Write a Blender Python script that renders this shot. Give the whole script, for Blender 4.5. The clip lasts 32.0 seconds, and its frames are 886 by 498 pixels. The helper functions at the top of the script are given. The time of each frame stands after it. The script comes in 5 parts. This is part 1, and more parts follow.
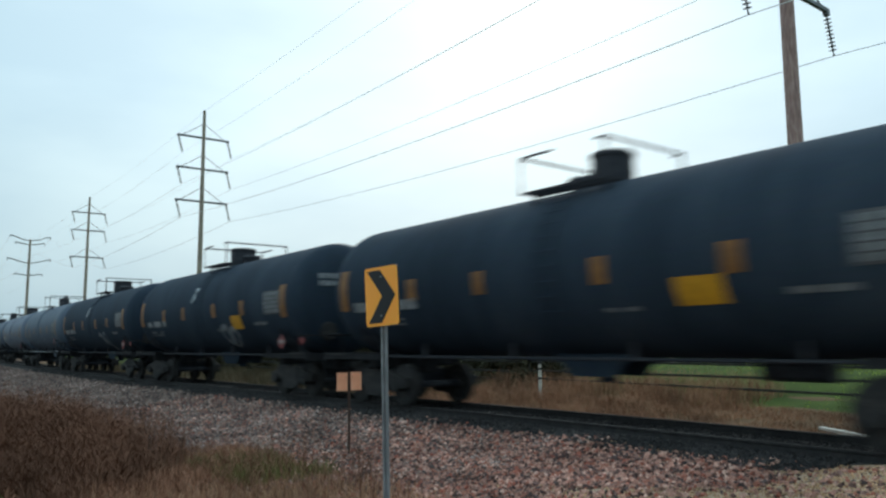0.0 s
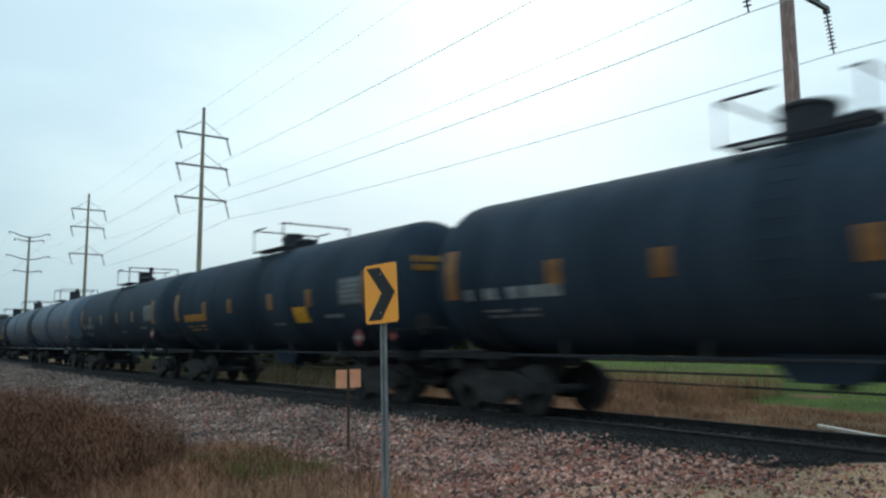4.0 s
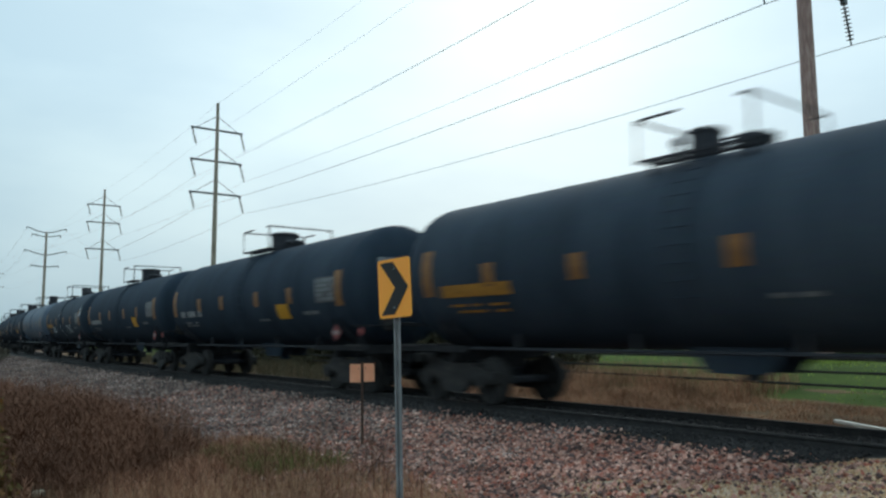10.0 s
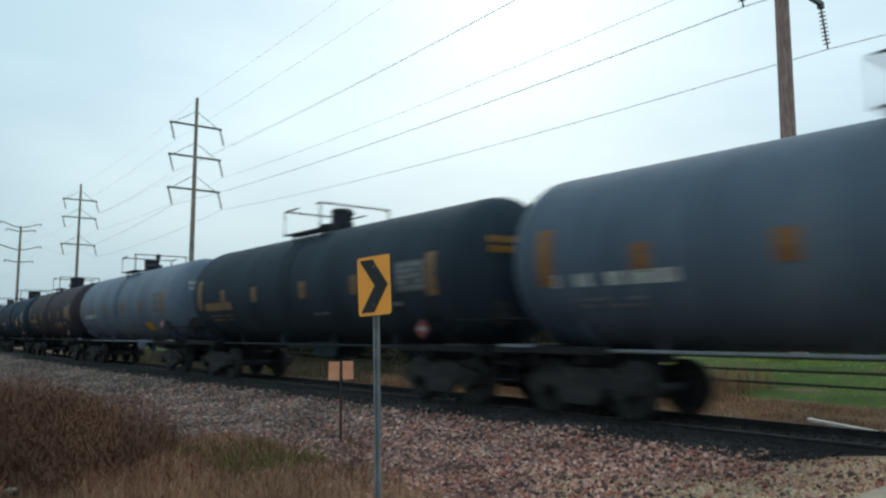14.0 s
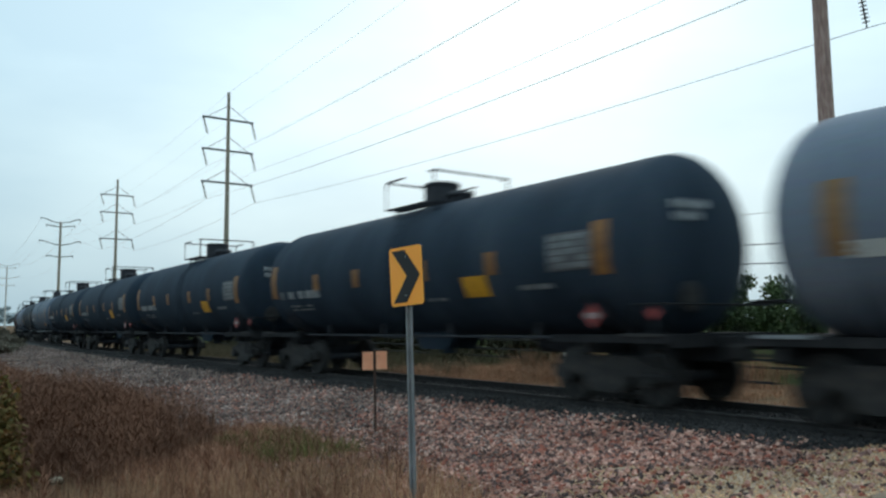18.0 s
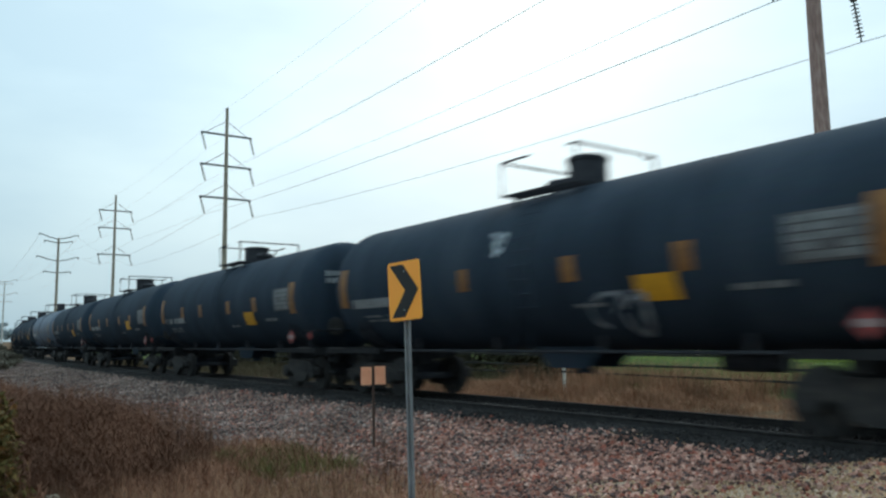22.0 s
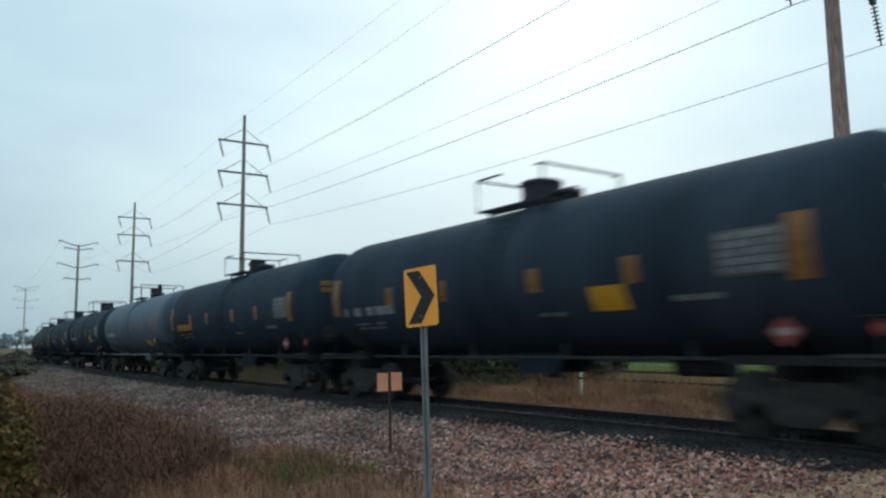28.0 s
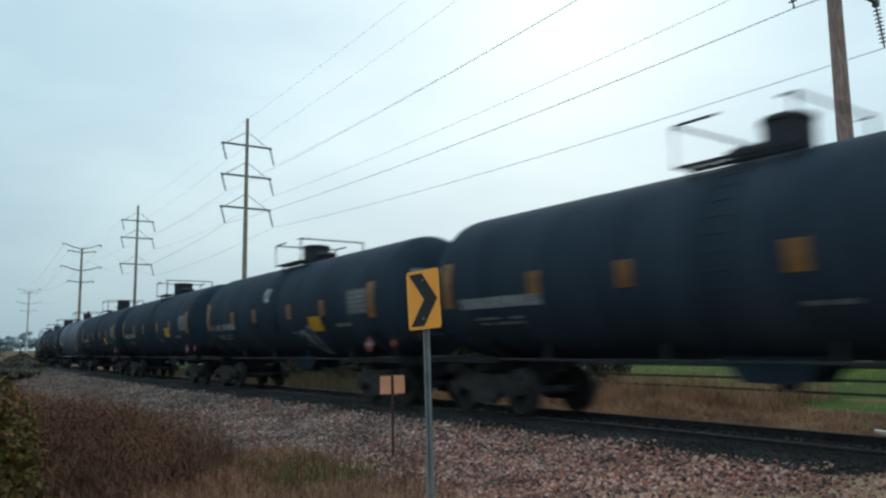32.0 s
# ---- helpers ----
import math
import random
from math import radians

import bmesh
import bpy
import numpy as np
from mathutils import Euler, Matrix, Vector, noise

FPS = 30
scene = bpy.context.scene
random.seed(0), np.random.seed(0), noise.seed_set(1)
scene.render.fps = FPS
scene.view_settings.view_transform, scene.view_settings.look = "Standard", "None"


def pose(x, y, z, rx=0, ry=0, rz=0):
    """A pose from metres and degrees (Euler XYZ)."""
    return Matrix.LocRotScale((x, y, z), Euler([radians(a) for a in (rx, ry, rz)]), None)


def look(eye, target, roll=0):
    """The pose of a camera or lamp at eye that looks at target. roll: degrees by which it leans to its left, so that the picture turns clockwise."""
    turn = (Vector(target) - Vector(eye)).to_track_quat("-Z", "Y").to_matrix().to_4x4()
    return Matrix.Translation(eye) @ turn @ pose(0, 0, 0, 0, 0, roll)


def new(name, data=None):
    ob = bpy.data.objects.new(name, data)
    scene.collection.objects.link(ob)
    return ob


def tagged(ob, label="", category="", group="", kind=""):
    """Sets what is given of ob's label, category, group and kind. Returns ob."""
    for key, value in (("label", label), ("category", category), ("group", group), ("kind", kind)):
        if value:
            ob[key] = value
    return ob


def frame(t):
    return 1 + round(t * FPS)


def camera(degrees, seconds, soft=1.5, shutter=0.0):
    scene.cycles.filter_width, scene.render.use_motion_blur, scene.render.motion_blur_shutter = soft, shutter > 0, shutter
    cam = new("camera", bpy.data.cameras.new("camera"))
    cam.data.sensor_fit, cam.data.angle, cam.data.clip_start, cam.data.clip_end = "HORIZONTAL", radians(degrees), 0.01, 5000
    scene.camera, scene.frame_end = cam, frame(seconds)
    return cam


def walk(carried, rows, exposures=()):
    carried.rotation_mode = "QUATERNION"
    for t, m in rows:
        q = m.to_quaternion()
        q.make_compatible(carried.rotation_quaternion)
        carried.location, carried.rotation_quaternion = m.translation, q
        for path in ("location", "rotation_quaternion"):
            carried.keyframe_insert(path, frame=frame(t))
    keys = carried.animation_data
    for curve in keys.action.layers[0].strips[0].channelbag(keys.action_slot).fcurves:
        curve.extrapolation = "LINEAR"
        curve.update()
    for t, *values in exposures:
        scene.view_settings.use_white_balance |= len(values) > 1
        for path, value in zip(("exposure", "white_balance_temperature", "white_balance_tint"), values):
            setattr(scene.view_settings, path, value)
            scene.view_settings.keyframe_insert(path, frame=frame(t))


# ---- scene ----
# World: y runs along the track where the train goes away, x is to the far side of the track,
# z = 0 is the top of the rails. The track bends gently to the right (radius BEND).
CAM_Z = 1.41
TRACK_X = 11.01
BEND = 1120.0
SKEW = math.radians(0.54)  # the track's heading at the crossing, to the right of y
FALL = 0.0044              # it falls gently past the crossing
SPEED = 19.11
CAR_L = 16.156
TAU = 2 * math.pi

# ---- camera ----
cam = camera(60.6, 32.0, soft=2.4, shutter=0.5)
TURNS = (  # seconds, yaw, pitch, roll
    (0.0, -39.22, 6.95, 0.36), (0.5, -39.50, 6.84, 0.20), (1.0, -39.51, 6.48, 0.20), (1.5, -39.57, 6.46, 0.19),
    (2.0, -39.47, 6.48, 0.19), (2.5, -39.28, 6.25, 0.54), (3.0, -39.13, 6.52, 0.32), (3.5, -39.20, 6.67, 0.30),
    (5.5, -39.33, 6.99, 0.18), (6.0, -39.00, 7.12, 0.26), (6.5, -39.06, 7.07, 0.28), (7.0, -38.80, 6.75, 0.44),
    (7.5, -38.69, 6.56, 0.29), (8.0, -38.54, 6.44, 0.11), (8.5, -38.37, 6.53, 0.24), (9.0, -38.34, 6.49, -0.03),
    (9.5, -38.18, 6.12, 0.43), (10.0, -38.26, 6.34, 0.26), (10.5, -38.38, 6.53, 0.18), (11.0, -38.32, 6.48, -0.31),
    (11.5, -38.75, 6.26, -0.34), (12.0, -39.13, 6.18, -0.23), (12.5, -39.23, 6.08, -0.14), (13.0, -39.12, 5.73, -0.25),
    (13.5, -39.92, 6.06, -0.17), (14.0, -39.81, 6.19, -0.02), (14.5, -40.14, 6.01, -0.00), (16.5, -40.07, 5.73, 0.11),
    (17.0, -39.44, 5.68, 0.53), (17.5, -37.40, 5.68, 0.37), (18.0, -37.36, 5.42, 0.52), (18.5, -37.61, 5.33, 0.56),
    (19.0, -37.96, 5.13, 0.70), (19.5, -37.91, 5.20, 0.72), (20.0, -37.78, 5.14, 0.55), (20.5, -37.02, 5.23, 1.23),
    (21.0, -37.40, 5.90, 1.09), (21.5, -37.67, 6.21, 0.65), (22.0, -37.47, 6.51, 0.74), (22.5, -37.86, 6.27, 0.50),
    (23.0, -38.00, 6.12, 0.36), (23.5, -37.69, 6.06, -0.19), (24.0, -37.66, 6.21, 0.12), (24.5, -37.01, 6.13, 0.36),
    (25.0, -36.84, 6.27, 0.10), (25.5, -36.73, 6.69, 0.49), (26.0, -36.82, 7.01, 0.53), (26.5, -37.05, 7.24, 0.44),
    (28.5, -35.63, 6.92, 0.76), (29.0, -35.08, 6.95, 0.70), (29.5, -35.28, 7.04, 0.87), (30.0, -34.82, 7.09, 0.80),
    (30.5, -35.10, 7.14, 0.72), (31.0, -35.12, 7.31, 0.79), (31.5, -35.79, 7.19, 0.79), (32.0, -36.04, 7.20, 0.71),
)
walk(cam, [(t, pose(0, 0, CAM_Z, 90 + p, r, w)) for t, w, p, r in TURNS],
     [(0.0, 0.0), (8.0, 0.0), (11.0, -0.1), (14.0, -0.1), (17.0, 0.04), (26.0, 0.02), (28.5, -0.14), (32.0, -0.16)])


def fall(s):
    """How far the line has dropped s metres past the crossing."""
    return -FALL * min(max(s - 8.0, 0.0), 250.0)


def lay(s, off, z=0.0):
    """A point s metres along the track, off metres to the far side of its middle."""
    a, r = s / BEND, BEND - off
    x, y = BEND - r * math.cos(a), r * math.sin(a)
    return Vector((TRACK_X + x * math.cos(SKEW) + y * math.sin(SKEW), y * math.cos(SKEW) - x * math.sin(SKEW), z + fall(s)))


def lay_pose(s, off=0.0, z=0.0):
    p = lay(s, off, z)
    return pose(p.x, p.y, p.z, -math.degrees(FALL) if 8 < s < 258 else 0, 0, -math.degrees(s / BEND + SKEW))


def track_offset(x, y):
    """Distance along the track and distance to its far side."""
    u, v = x - TRACK_X, y
    dx, dy = BEND - (u * math.cos(SKEW) - v * math.sin(SKEW)), v * math.cos(SKEW) + u * math.sin(SKEW)
    return BEND * math.atan2(dy, dx), BEND - math.hypot(dx, dy)


# ---- world and sun ----
SUN_AZ, SUN_EL = 45.0, 27.0
world = bpy.data.worlds.new("overcast_sky")
scene.world = world
world.use_nodes = True
nt = world.node_tree
nt.nodes.clear()
w_out = nt.nodes.new("ShaderNodeOutputWorld")
w_bg = nt.nodes.new("ShaderNodeBackground")
w_sky = nt.nodes.new("ShaderNodeTexSky")
w_sky.sky_type = "NISHITA"
w_sky.sun_disc = False
w_sky.sun_elevation = radians(SUN_EL)
w_sky.sun_rotation = radians(SUN_AZ)
w_sky.dust_density = 4.0
w_tc = nt.nodes.new("ShaderNodeTexCoord")
w_map = nt.nodes.new("ShaderNodeMapping")
w_map.inputs["Scale"].default_value = (1.2, 1.2, 3.2)
w_map.inputs["Rotation"].default_value = (0.0, 0.0, 0.6)
w_n = nt.nodes.new("ShaderNodeTexNoise")
w_n.inputs["Scale"].default_value = 1.7
w_n.inputs["Detail"].default_value = 5.0
w_n.inputs["Roughness"].default_value = 0.48
w_r = nt.nodes.new("ShaderNodeValToRGB")
w_r.color_ramp.elements[0].position = 0.37
w_r.color_ramp.elements[0].color = (0.485, 0.72, 0.85, 1)
w_r.color_ramp.elements[1].position = 0.67
w_r.color_ramp.elements[1].color = (0.68, 0.92, 1.0, 1)
# the veiled sun makes the cloud brighter around it
w_dot = nt.nodes.new("ShaderNodeVectorMath")
w_dot.operation = "DOT_PRODUCT"
w_dot.inputs[1].default_value = (math.sin(radians(SUN_AZ)) * math.cos(radians(SUN_EL)),
                                 math.cos(radians(SUN_AZ)) * math.cos(radians(SUN_EL)), math.sin(radians(SUN_EL)))
w_glow = nt.nodes.new("ShaderNodeMapRange")
w_glow.interpolation_type = "SMOOTHSTEP"
w_glow.inputs["From Min"].default_value = 0.58
w_glow.inputs["From Max"].default_value = 1.0
w_glow.inputs["To Min"].default_value = 0.0
w_glow.inputs["To Max"].default_value = 0.18
# the cloud is a little greyer towards the horizon
w_sep = nt.nodes.new("ShaderNodeSeparateXYZ")
w_low = nt.nodes.new("ShaderNodeMapRange")
w_low.inputs["From Min"].default_value = -0.02
w_low.inputs["From Max"].default_value = 0.30
w_low.inputs["To Min"].default_value = 0.7
w_low.inputs["To Max"].default_value = 1.0
# and brighter overhead, as a thick overcast is
w_high = nt.nodes.new("ShaderNodeMapRange")
w_high.inputs["From Min"].default_value = 0.42
w_high.inputs["From Max"].default_value = 1.0
w_high.inputs["To Min"].default_value = 1.0
w_high.inputs["To Max"].default_value = 1.7
w_level = nt.nodes.new("ShaderNodeMath")
w_level.operation = "MULTIPLY"
w_add = nt.nodes.new("ShaderNodeVectorMath")
w_add.operation = "ADD"
w_mul = nt.nodes.new("ShaderNodeVectorMath")
w_mul.operation = "SCALE"
w_mix = nt.nodes.new("ShaderNodeMix")
w_mix.data_type = "RGBA"
w_mix.inputs["Factor"].default_value = 0.06
w_bright = nt.nodes.new("ShaderNodeVectorMath")
w_bright.operation = "SCALE"
w_bright.inputs["Scale"].default_value = 9.8
nt.links.new(w_tc.outputs["Generated"], w_map.inputs["Vector"])
nt.links.new(w_map.outputs[0], w_n.inputs["Vector"])
nt.links.new(w_n.outputs["Fac"], w_r.inputs["Fac"])
nt.links.new(w_tc.outputs["Generated"], w_dot.inputs[0])
nt.links.new(w_dot.outputs["Value"], w_glow.inputs["Value"])
nt.links.new(w_tc.outputs["Generated"], w_sep.inputs[0])
nt.links.new(w_sep.outputs["Z"], w_low.inputs["Value"])
nt.links.new(w_r.outputs["Color"], w_add.inputs[0])
nt.links.new(w_glow.outputs["Result"], w_add.inputs[1])
nt.links.new(w_add.outputs[0], w_mul.inputs[0])
nt.links.new(w_sep.outputs["Z"], w_high.inputs["Value"])
nt.links.new(w_low.outputs["Result"], w_level.inputs[0])
nt.links.new(w_high.outputs["Result"], w_level.inputs[1])
nt.links.new(w_level.outputs[0], w_mul.inputs["Scale"])
nt.links.new(w_mul.outputs[0], w_bright.inputs[0])
nt.links.new(w_bright.outputs[0], w_mix.inputs["A"])
nt.links.new(w_sky.outputs["Color"], w_mix.inputs["B"])
nt.links.new(w_mix.outputs["Result"], w_bg.inputs["Color"])
w_bg.inputs["Strength"].default_value = 0.1
nt.links.new(w_bg.outputs[0], w_out.inputs["Surface"])

sun = new("sun", bpy.data.lights.new("sun", "SUN"))
sun.data.energy = 0.5
sun.data.angle = radians(40)
sun.data.color = (1.0, 0.96, 0.9)
sun_way = Vector((math.sin(radians(SUN_AZ)) * math.cos(radians(SUN_EL)),
                  math.cos(radians(SUN_AZ)) * math.cos(radians(SUN_EL)), math.sin(radians(SUN_EL))))
sun.matrix_world = look(sun_way * 50, (0, 0, 0))


# ---- materials ----
def material(name, base, rough=0.6, metal=0.0, vary=0.25, scale=3.0, grain=40.0, bump=0.0, second=None, streak=False,
             island=False, spread=0.0, spec=0.4):
    """A procedural surface: base colour broken up at two scales, worn roughness and fine relief."""
    m = bpy.data.materials.new(name)
    m.use_nodes = True
    t = m.node_tree
    b = t.nodes["Principled BSDF"]
    tc = t.nodes.new("ShaderNodeTexCoord")
    mp = t.nodes.new("ShaderNodeMapping")
    t.links.new(tc.outputs["Object"], mp.inputs["Vector"])
    if streak:
        mp.inputs["Scale"].default_value = (1.0, 1.0, 0.18)
        # every tank has its own pattern of streaks
        oi = t.nodes.new("ShaderNodeObjectInfo")
        far = t.nodes.new("ShaderNodeMath")
        far.operation = "MULTIPLY"
        far.inputs[1].default_value = 60.0
        t.links.new(oi.outputs["Random"], far.inputs[0])
        t.links.new(far.outputs[0], mp.inputs["Location"])
    n1 = t.nodes.new("ShaderNodeTexNoise")
    n1.inputs["Scale"].default_value = scale
    n1.inputs["Detail"].default_value = 6.0
    n1.inputs["Roughness"].default_value = 0.6
    n2 = t.nodes.new("ShaderNodeTexNoise")
    n2.inputs["Scale"].default_value = grain
    n2.inputs["Detail"].default_value = 3.0
    t.links.new(mp.outputs[0], n1.inputs["Vector"])
    t.links.new(tc.outputs["Object"], n2.inputs["Vector"])
    ramp = t.nodes.new("ShaderNodeValToRGB")
    other = second if second else tuple(min(1.0, c * (1 + 1.6 * vary)) for c in base)
    dark = tuple(c * (1 - vary) for c in base)
    ramp.color_ramp.elements[0].position = 0.28
    ramp.color_ramp.elements[0].color = (*dark, 1)
    ramp.color_ramp.elements[1].position = 0.74
    ramp.color_ramp.elements[1].color = (*other, 1)
    mid = ramp.color_ramp.elements.new(0.5)
    mid.color = (*base, 1)
    t.links.new(n1.outputs["Fac"], ramp.inputs["Fac"])
    colour = ramp.outputs["Color"]
    mx = t.nodes.new("ShaderNodeMix")
    mx.data_type, mx.blend_type = "RGBA", "MULTIPLY"
    mx.inputs["Factor"].default_value = min(1.0, vary * 1.2)
    t.links.new(colour, mx.inputs["A"])
    t.links.new(n2.outputs["Color"], mx.inputs["B"])
    gain = t.nodes.new("ShaderNodeVectorMath")
    gain.operation = "SCALE"
    gain.inputs["Scale"].default_value = 1 + 0.55 * min(1.0, vary * 1.2)
    t.links.new(mx.outputs["Result"], gain.inputs[0])
    colour = gain.outputs[0]
    if spread:
        if island:
            rnd = t.nodes.new("ShaderNodeNewGeometry").outputs["Random Per Island"]
        else:
            rnd = t.nodes.new("ShaderNodeObjectInfo").outputs["Random"]
        rr = t.nodes.new("ShaderNodeMapRange")
        rr.inputs["To Min"].default_value = 1 - spread
        rr.inputs["To Max"].default_value = 1 + spread
        t.links.new(rnd, rr.inputs["Value"])
        sc = t.nodes.new("ShaderNodeVectorMath")
        sc.operation = "SCALE"
        t.links.new(colour, sc.inputs[0])
        t.links.new(rr.outputs["Result"], sc.inputs["Scale"])
        colour = sc.outputs[0]
    t.links.new(colour, b.inputs["Base Color"])
    mr = t.nodes.new("ShaderNodeMapRange")
    mr.inputs["To Min"].default_value = max(0.05, rough - 0.12)
    mr.inputs["To Max"].default_value = min(1.0, rough + 0.12)
    t.links.new(n1.outputs["Fac"], mr.inputs["Value"])
    t.links.new(mr.outputs["Result"], b.inputs["Roughness"])
    b.inputs["Metallic"].default_value = metal
    b.inputs["Specular IOR Level"].default_value = spec
    if bump:
        bp = t.nodes.new("ShaderNodeBump")
        bp.inputs["Strength"].default_value = bump
        bp.inputs["Distance"].default_value = 0.02
        t.links.new(n2.outputs["Fac"], bp.inputs["Height"])
        t.links.new(bp.outputs["Normal"], b.inputs["Normal"])
    return m


def tank_paint(name, base, other, rough, spec=0.1):
    return material(name, base, rough, 0, 0.35, 0.7, 14, 0.04, other, True, spec=spec)


PAINT = {
    "black": tank_paint("black_tank_paint", (0.029, 0.042, 0.059), (0.046, 0.06, 0.078), 0.65, 0.03),
    "faded": tank_paint("faded_black_tank_paint", (0.033, 0.046, 0.063), (0.051, 0.065, 0.083), 0.62, 0.05),
    "slate": tank_paint("dark_grey_tank_paint", (0.084, 0.109, 0.145), (0.125, 0.149, 0.178), 0.58, 0.12),
    "grey": tank_paint("grey_tank_paint", (0.122, 0.147, 0.19), (0.175, 0.197, 0.234), 0.58, 0.12),
    "green": tank_paint("greenish_black_tank_paint", (0.032, 0.043, 0.055), (0.048, 0.06, 0.072), 0.62, 0.05),
    # holds the shade of the rear heads; the middle band shares it
    "deep_grey": tank_paint("deep_grey_tank_paint", (0.05, 0.061, 0.078), (0.085, 0.088, 0.095), 0.55, 0.1),
    "brown": tank_paint("brown_tank_paint", (0.052, 0.041, 0.047), (0.077, 0.059, 0.064), 0.62, 0.05),
}
STEEL_DARK = material("grimy_black_steel", (0.034, 0.036, 0.044), 0.75, 0.0, 0.4, 4, 50, 0.3, (0.064, 0.062, 0.066), spec=0.2)
PLATFORM = material("oily_black_grating", (0.02, 0.02, 0.022), 0.9, 0.0, 0.4, 4, 50, 0.3, (0.04, 0.038, 0.037), spec=0.1)
STEEL_RUST = material("rusty_cast_steel", (0.036, 0.034, 0.034), 0.85, 0.0, 0.45, 5, 50, 0.4, (0.075, 0.064, 0.057), spec=0.2)
RAIL_TOP = material("worn_rail_steel", (0.034, 0.031, 0.031), 0.8, 0.0, 0.4, 6, 60, 0.2, (0.055, 0.048, 0.045), spec=0.2)
PIPE_LIGHT = material("dusty_grey_steel", (0.16, 0.17, 0.18), 0.6, 0.0, 0.3, 5, 60, 0.1)
REFLECT = material("amber_reflective_tape", (0.2, 0.083, 0.02), 0.55, 0, 0.4, 5, 60, 0.0, (0.28, 0.125, 0.03))
REFLECT_DIM = material("dirty_amber_reflective_tape", (0.185, 0.1, 0.043), 0.6, 0, 0.45, 5, 60, 0.0, (0.25, 0.14, 0.058))
YELLOW = material("bright_yellow_panel", (0.5, 0.235, 0.012), 0.5, 0, 0.25, 6, 60)
STENCIL = material("white_stencil_paint", (0.23, 0.235, 0.24), 0.6, 0, 0.4, 6, 60)
STENCIL_BRIGHT = material("fresh_white_stencil_paint", (0.38, 0.38, 0.37), 0.6, 0, 0.35, 6, 60)
STENCIL_DIM = material("worn_white_stencil_paint", (0.14, 0.145, 0.15), 0.65, 0, 0.45, 6, 60)
STENCIL_YEL = material("worn_orange_stencil_paint", (0.3, 0.13, 0.014), 0.6, 0, 0.4, 6, 60)
STENCIL_PANEL = material("dusty_stencil_ground", (0.07, 0.068, 0.073), 0.7, 0, 0.4, 4, 40)
STENCIL_PANEL_DIM = material("dirty_stencil_ground", (0.12, 0.066, 0.048), 0.7, 0, 0.4, 4, 40)
ORANGE_DULL = material("faded_salmon_panel", (0.33, 0.15, 0.09), 0.6, 0, 0.3, 5, 50)
RED = material("red_placard", (0.23, 0.036, 0.033), 0.5, 0, 0.2, 8, 60)
PLACARD_W = material("white_placard", (0.26, 0.2, 0.195), 0.5, 0, 0.2, 8, 60)
SPRAY_W = material("white_spray_paint", (0.34, 0.37, 0.4), 0.6, 0, 0.5, 3, 20)
SPRAY_G = material("grey_blue_spray_paint", (0.2, 0.22, 0.245), 0.6, 0, 0.5, 3, 20)


# ---- mesh helpers ----
def part(name, bm, mat, parent=None, label=""):
    """Links a bmesh as one mesh object under a thing or a part."""
    me = bpy.data.meshes.new(name)
    bm.to_mesh(me)
    bm.free()
    me.materials.append(mat)
    ob = new(name, me)
    ob.parent = parent
    if label:
        tagged(ob, label)
    return ob


def share(name, me, parent, m=None, label=""):
    ob = new(name, me)
    ob.parent = parent
    if m is not None:
        ob.matrix_basis = m
    if label:
        tagged(ob, label)
    return ob


def thing(name, m, label, category, group="", kind=""):
    ob = new(name)
    ob.empty_display_size = 0.1
    ob.matrix_basis = m
    return tagged(ob, label, category, group, kind)


def box(bm, size, m=None, bevel=0.0):
    r = bmesh.ops.create_cube(bm, size=1.0)["verts"]
    bmesh.ops.scale(bm, vec=size, verts=r)
    if bevel:
        es = list({e for v in r for e in v.link_edges})
        made = bmesh.ops.bevel(bm, geom=es, offset=bevel, segments=1, affect="EDGES")
        r = list({v for f in made["faces"] for v in f.verts} | {v for v in r if v.is_valid})
    if m is not None:
        bmesh.ops.transform(bm, matrix=m, verts=r)
    return r


def rod(bm, a, b, r, seg=8, r2=None):
    a, b = Vector(a), Vector(b)
    d = b - a
    made = bmesh.ops.create_cone(bm, cap_ends=True, segments=seg, radius1=r, radius2=r if r2 is None else r2, depth=d.length)["verts"]
    m = Matrix.Translation((a + b) / 2) @ d.to_track_quat("Z", "Y").to_matrix().to_4x4()
    bmesh.ops.transform(bm, matrix=m, verts=made)
    return made


def pipe(bm, pts, r, seg=6):
    """A bent tube through pts."""
    pts = [Vector(p) for p in pts]
    rings = []
    for i, p in enumerate(pts):
        d = (pts[min(i + 1, len(pts) - 1)] - pts[max(i - 1, 0)]).normalized()
        q = d.to_track_quat("Z", "Y")
        rings.append([bm.verts.new(p + q @ Vector((r * math.cos(TAU * k / seg), r * math.sin(TAU * k / seg), 0))) for k in range(seg)])
    for a, b in zip(rings, rings[1:]):
        for k in range(seg):
            bm.faces.new((a[k], a[(k + 1) % seg], b[(k + 1) % seg], b[k]))
    bm.faces.new(rings[0][::-1])
    bm.faces.new(rings[-1])


def lathe(bm, profile, seg=32, axis="Y"):
    """Turns (radius, along) pairs about the y or z axis."""
    rings = []
    for r, a in profile:
        ring = []
        for k in range(seg):
            c, s = r * math.cos(TAU * k / seg), r * math.sin(TAU * k / seg)
            ring.append(bm.verts.new((c, a, s) if axis == "Y" else (c, s, a)))
        rings.append(ring)
    for a, b in zip(rings, rings[1:]):
        for k in range(seg):
            bm.faces.new((a[k], a[(k + 1) % seg], b[(k + 1) % seg], b[k]))
    bm.faces.new(rings[0][::-1])
    bm.faces.new(rings[-1])
    bmesh.ops.recalc_face_normals(bm, faces=bm.faces)


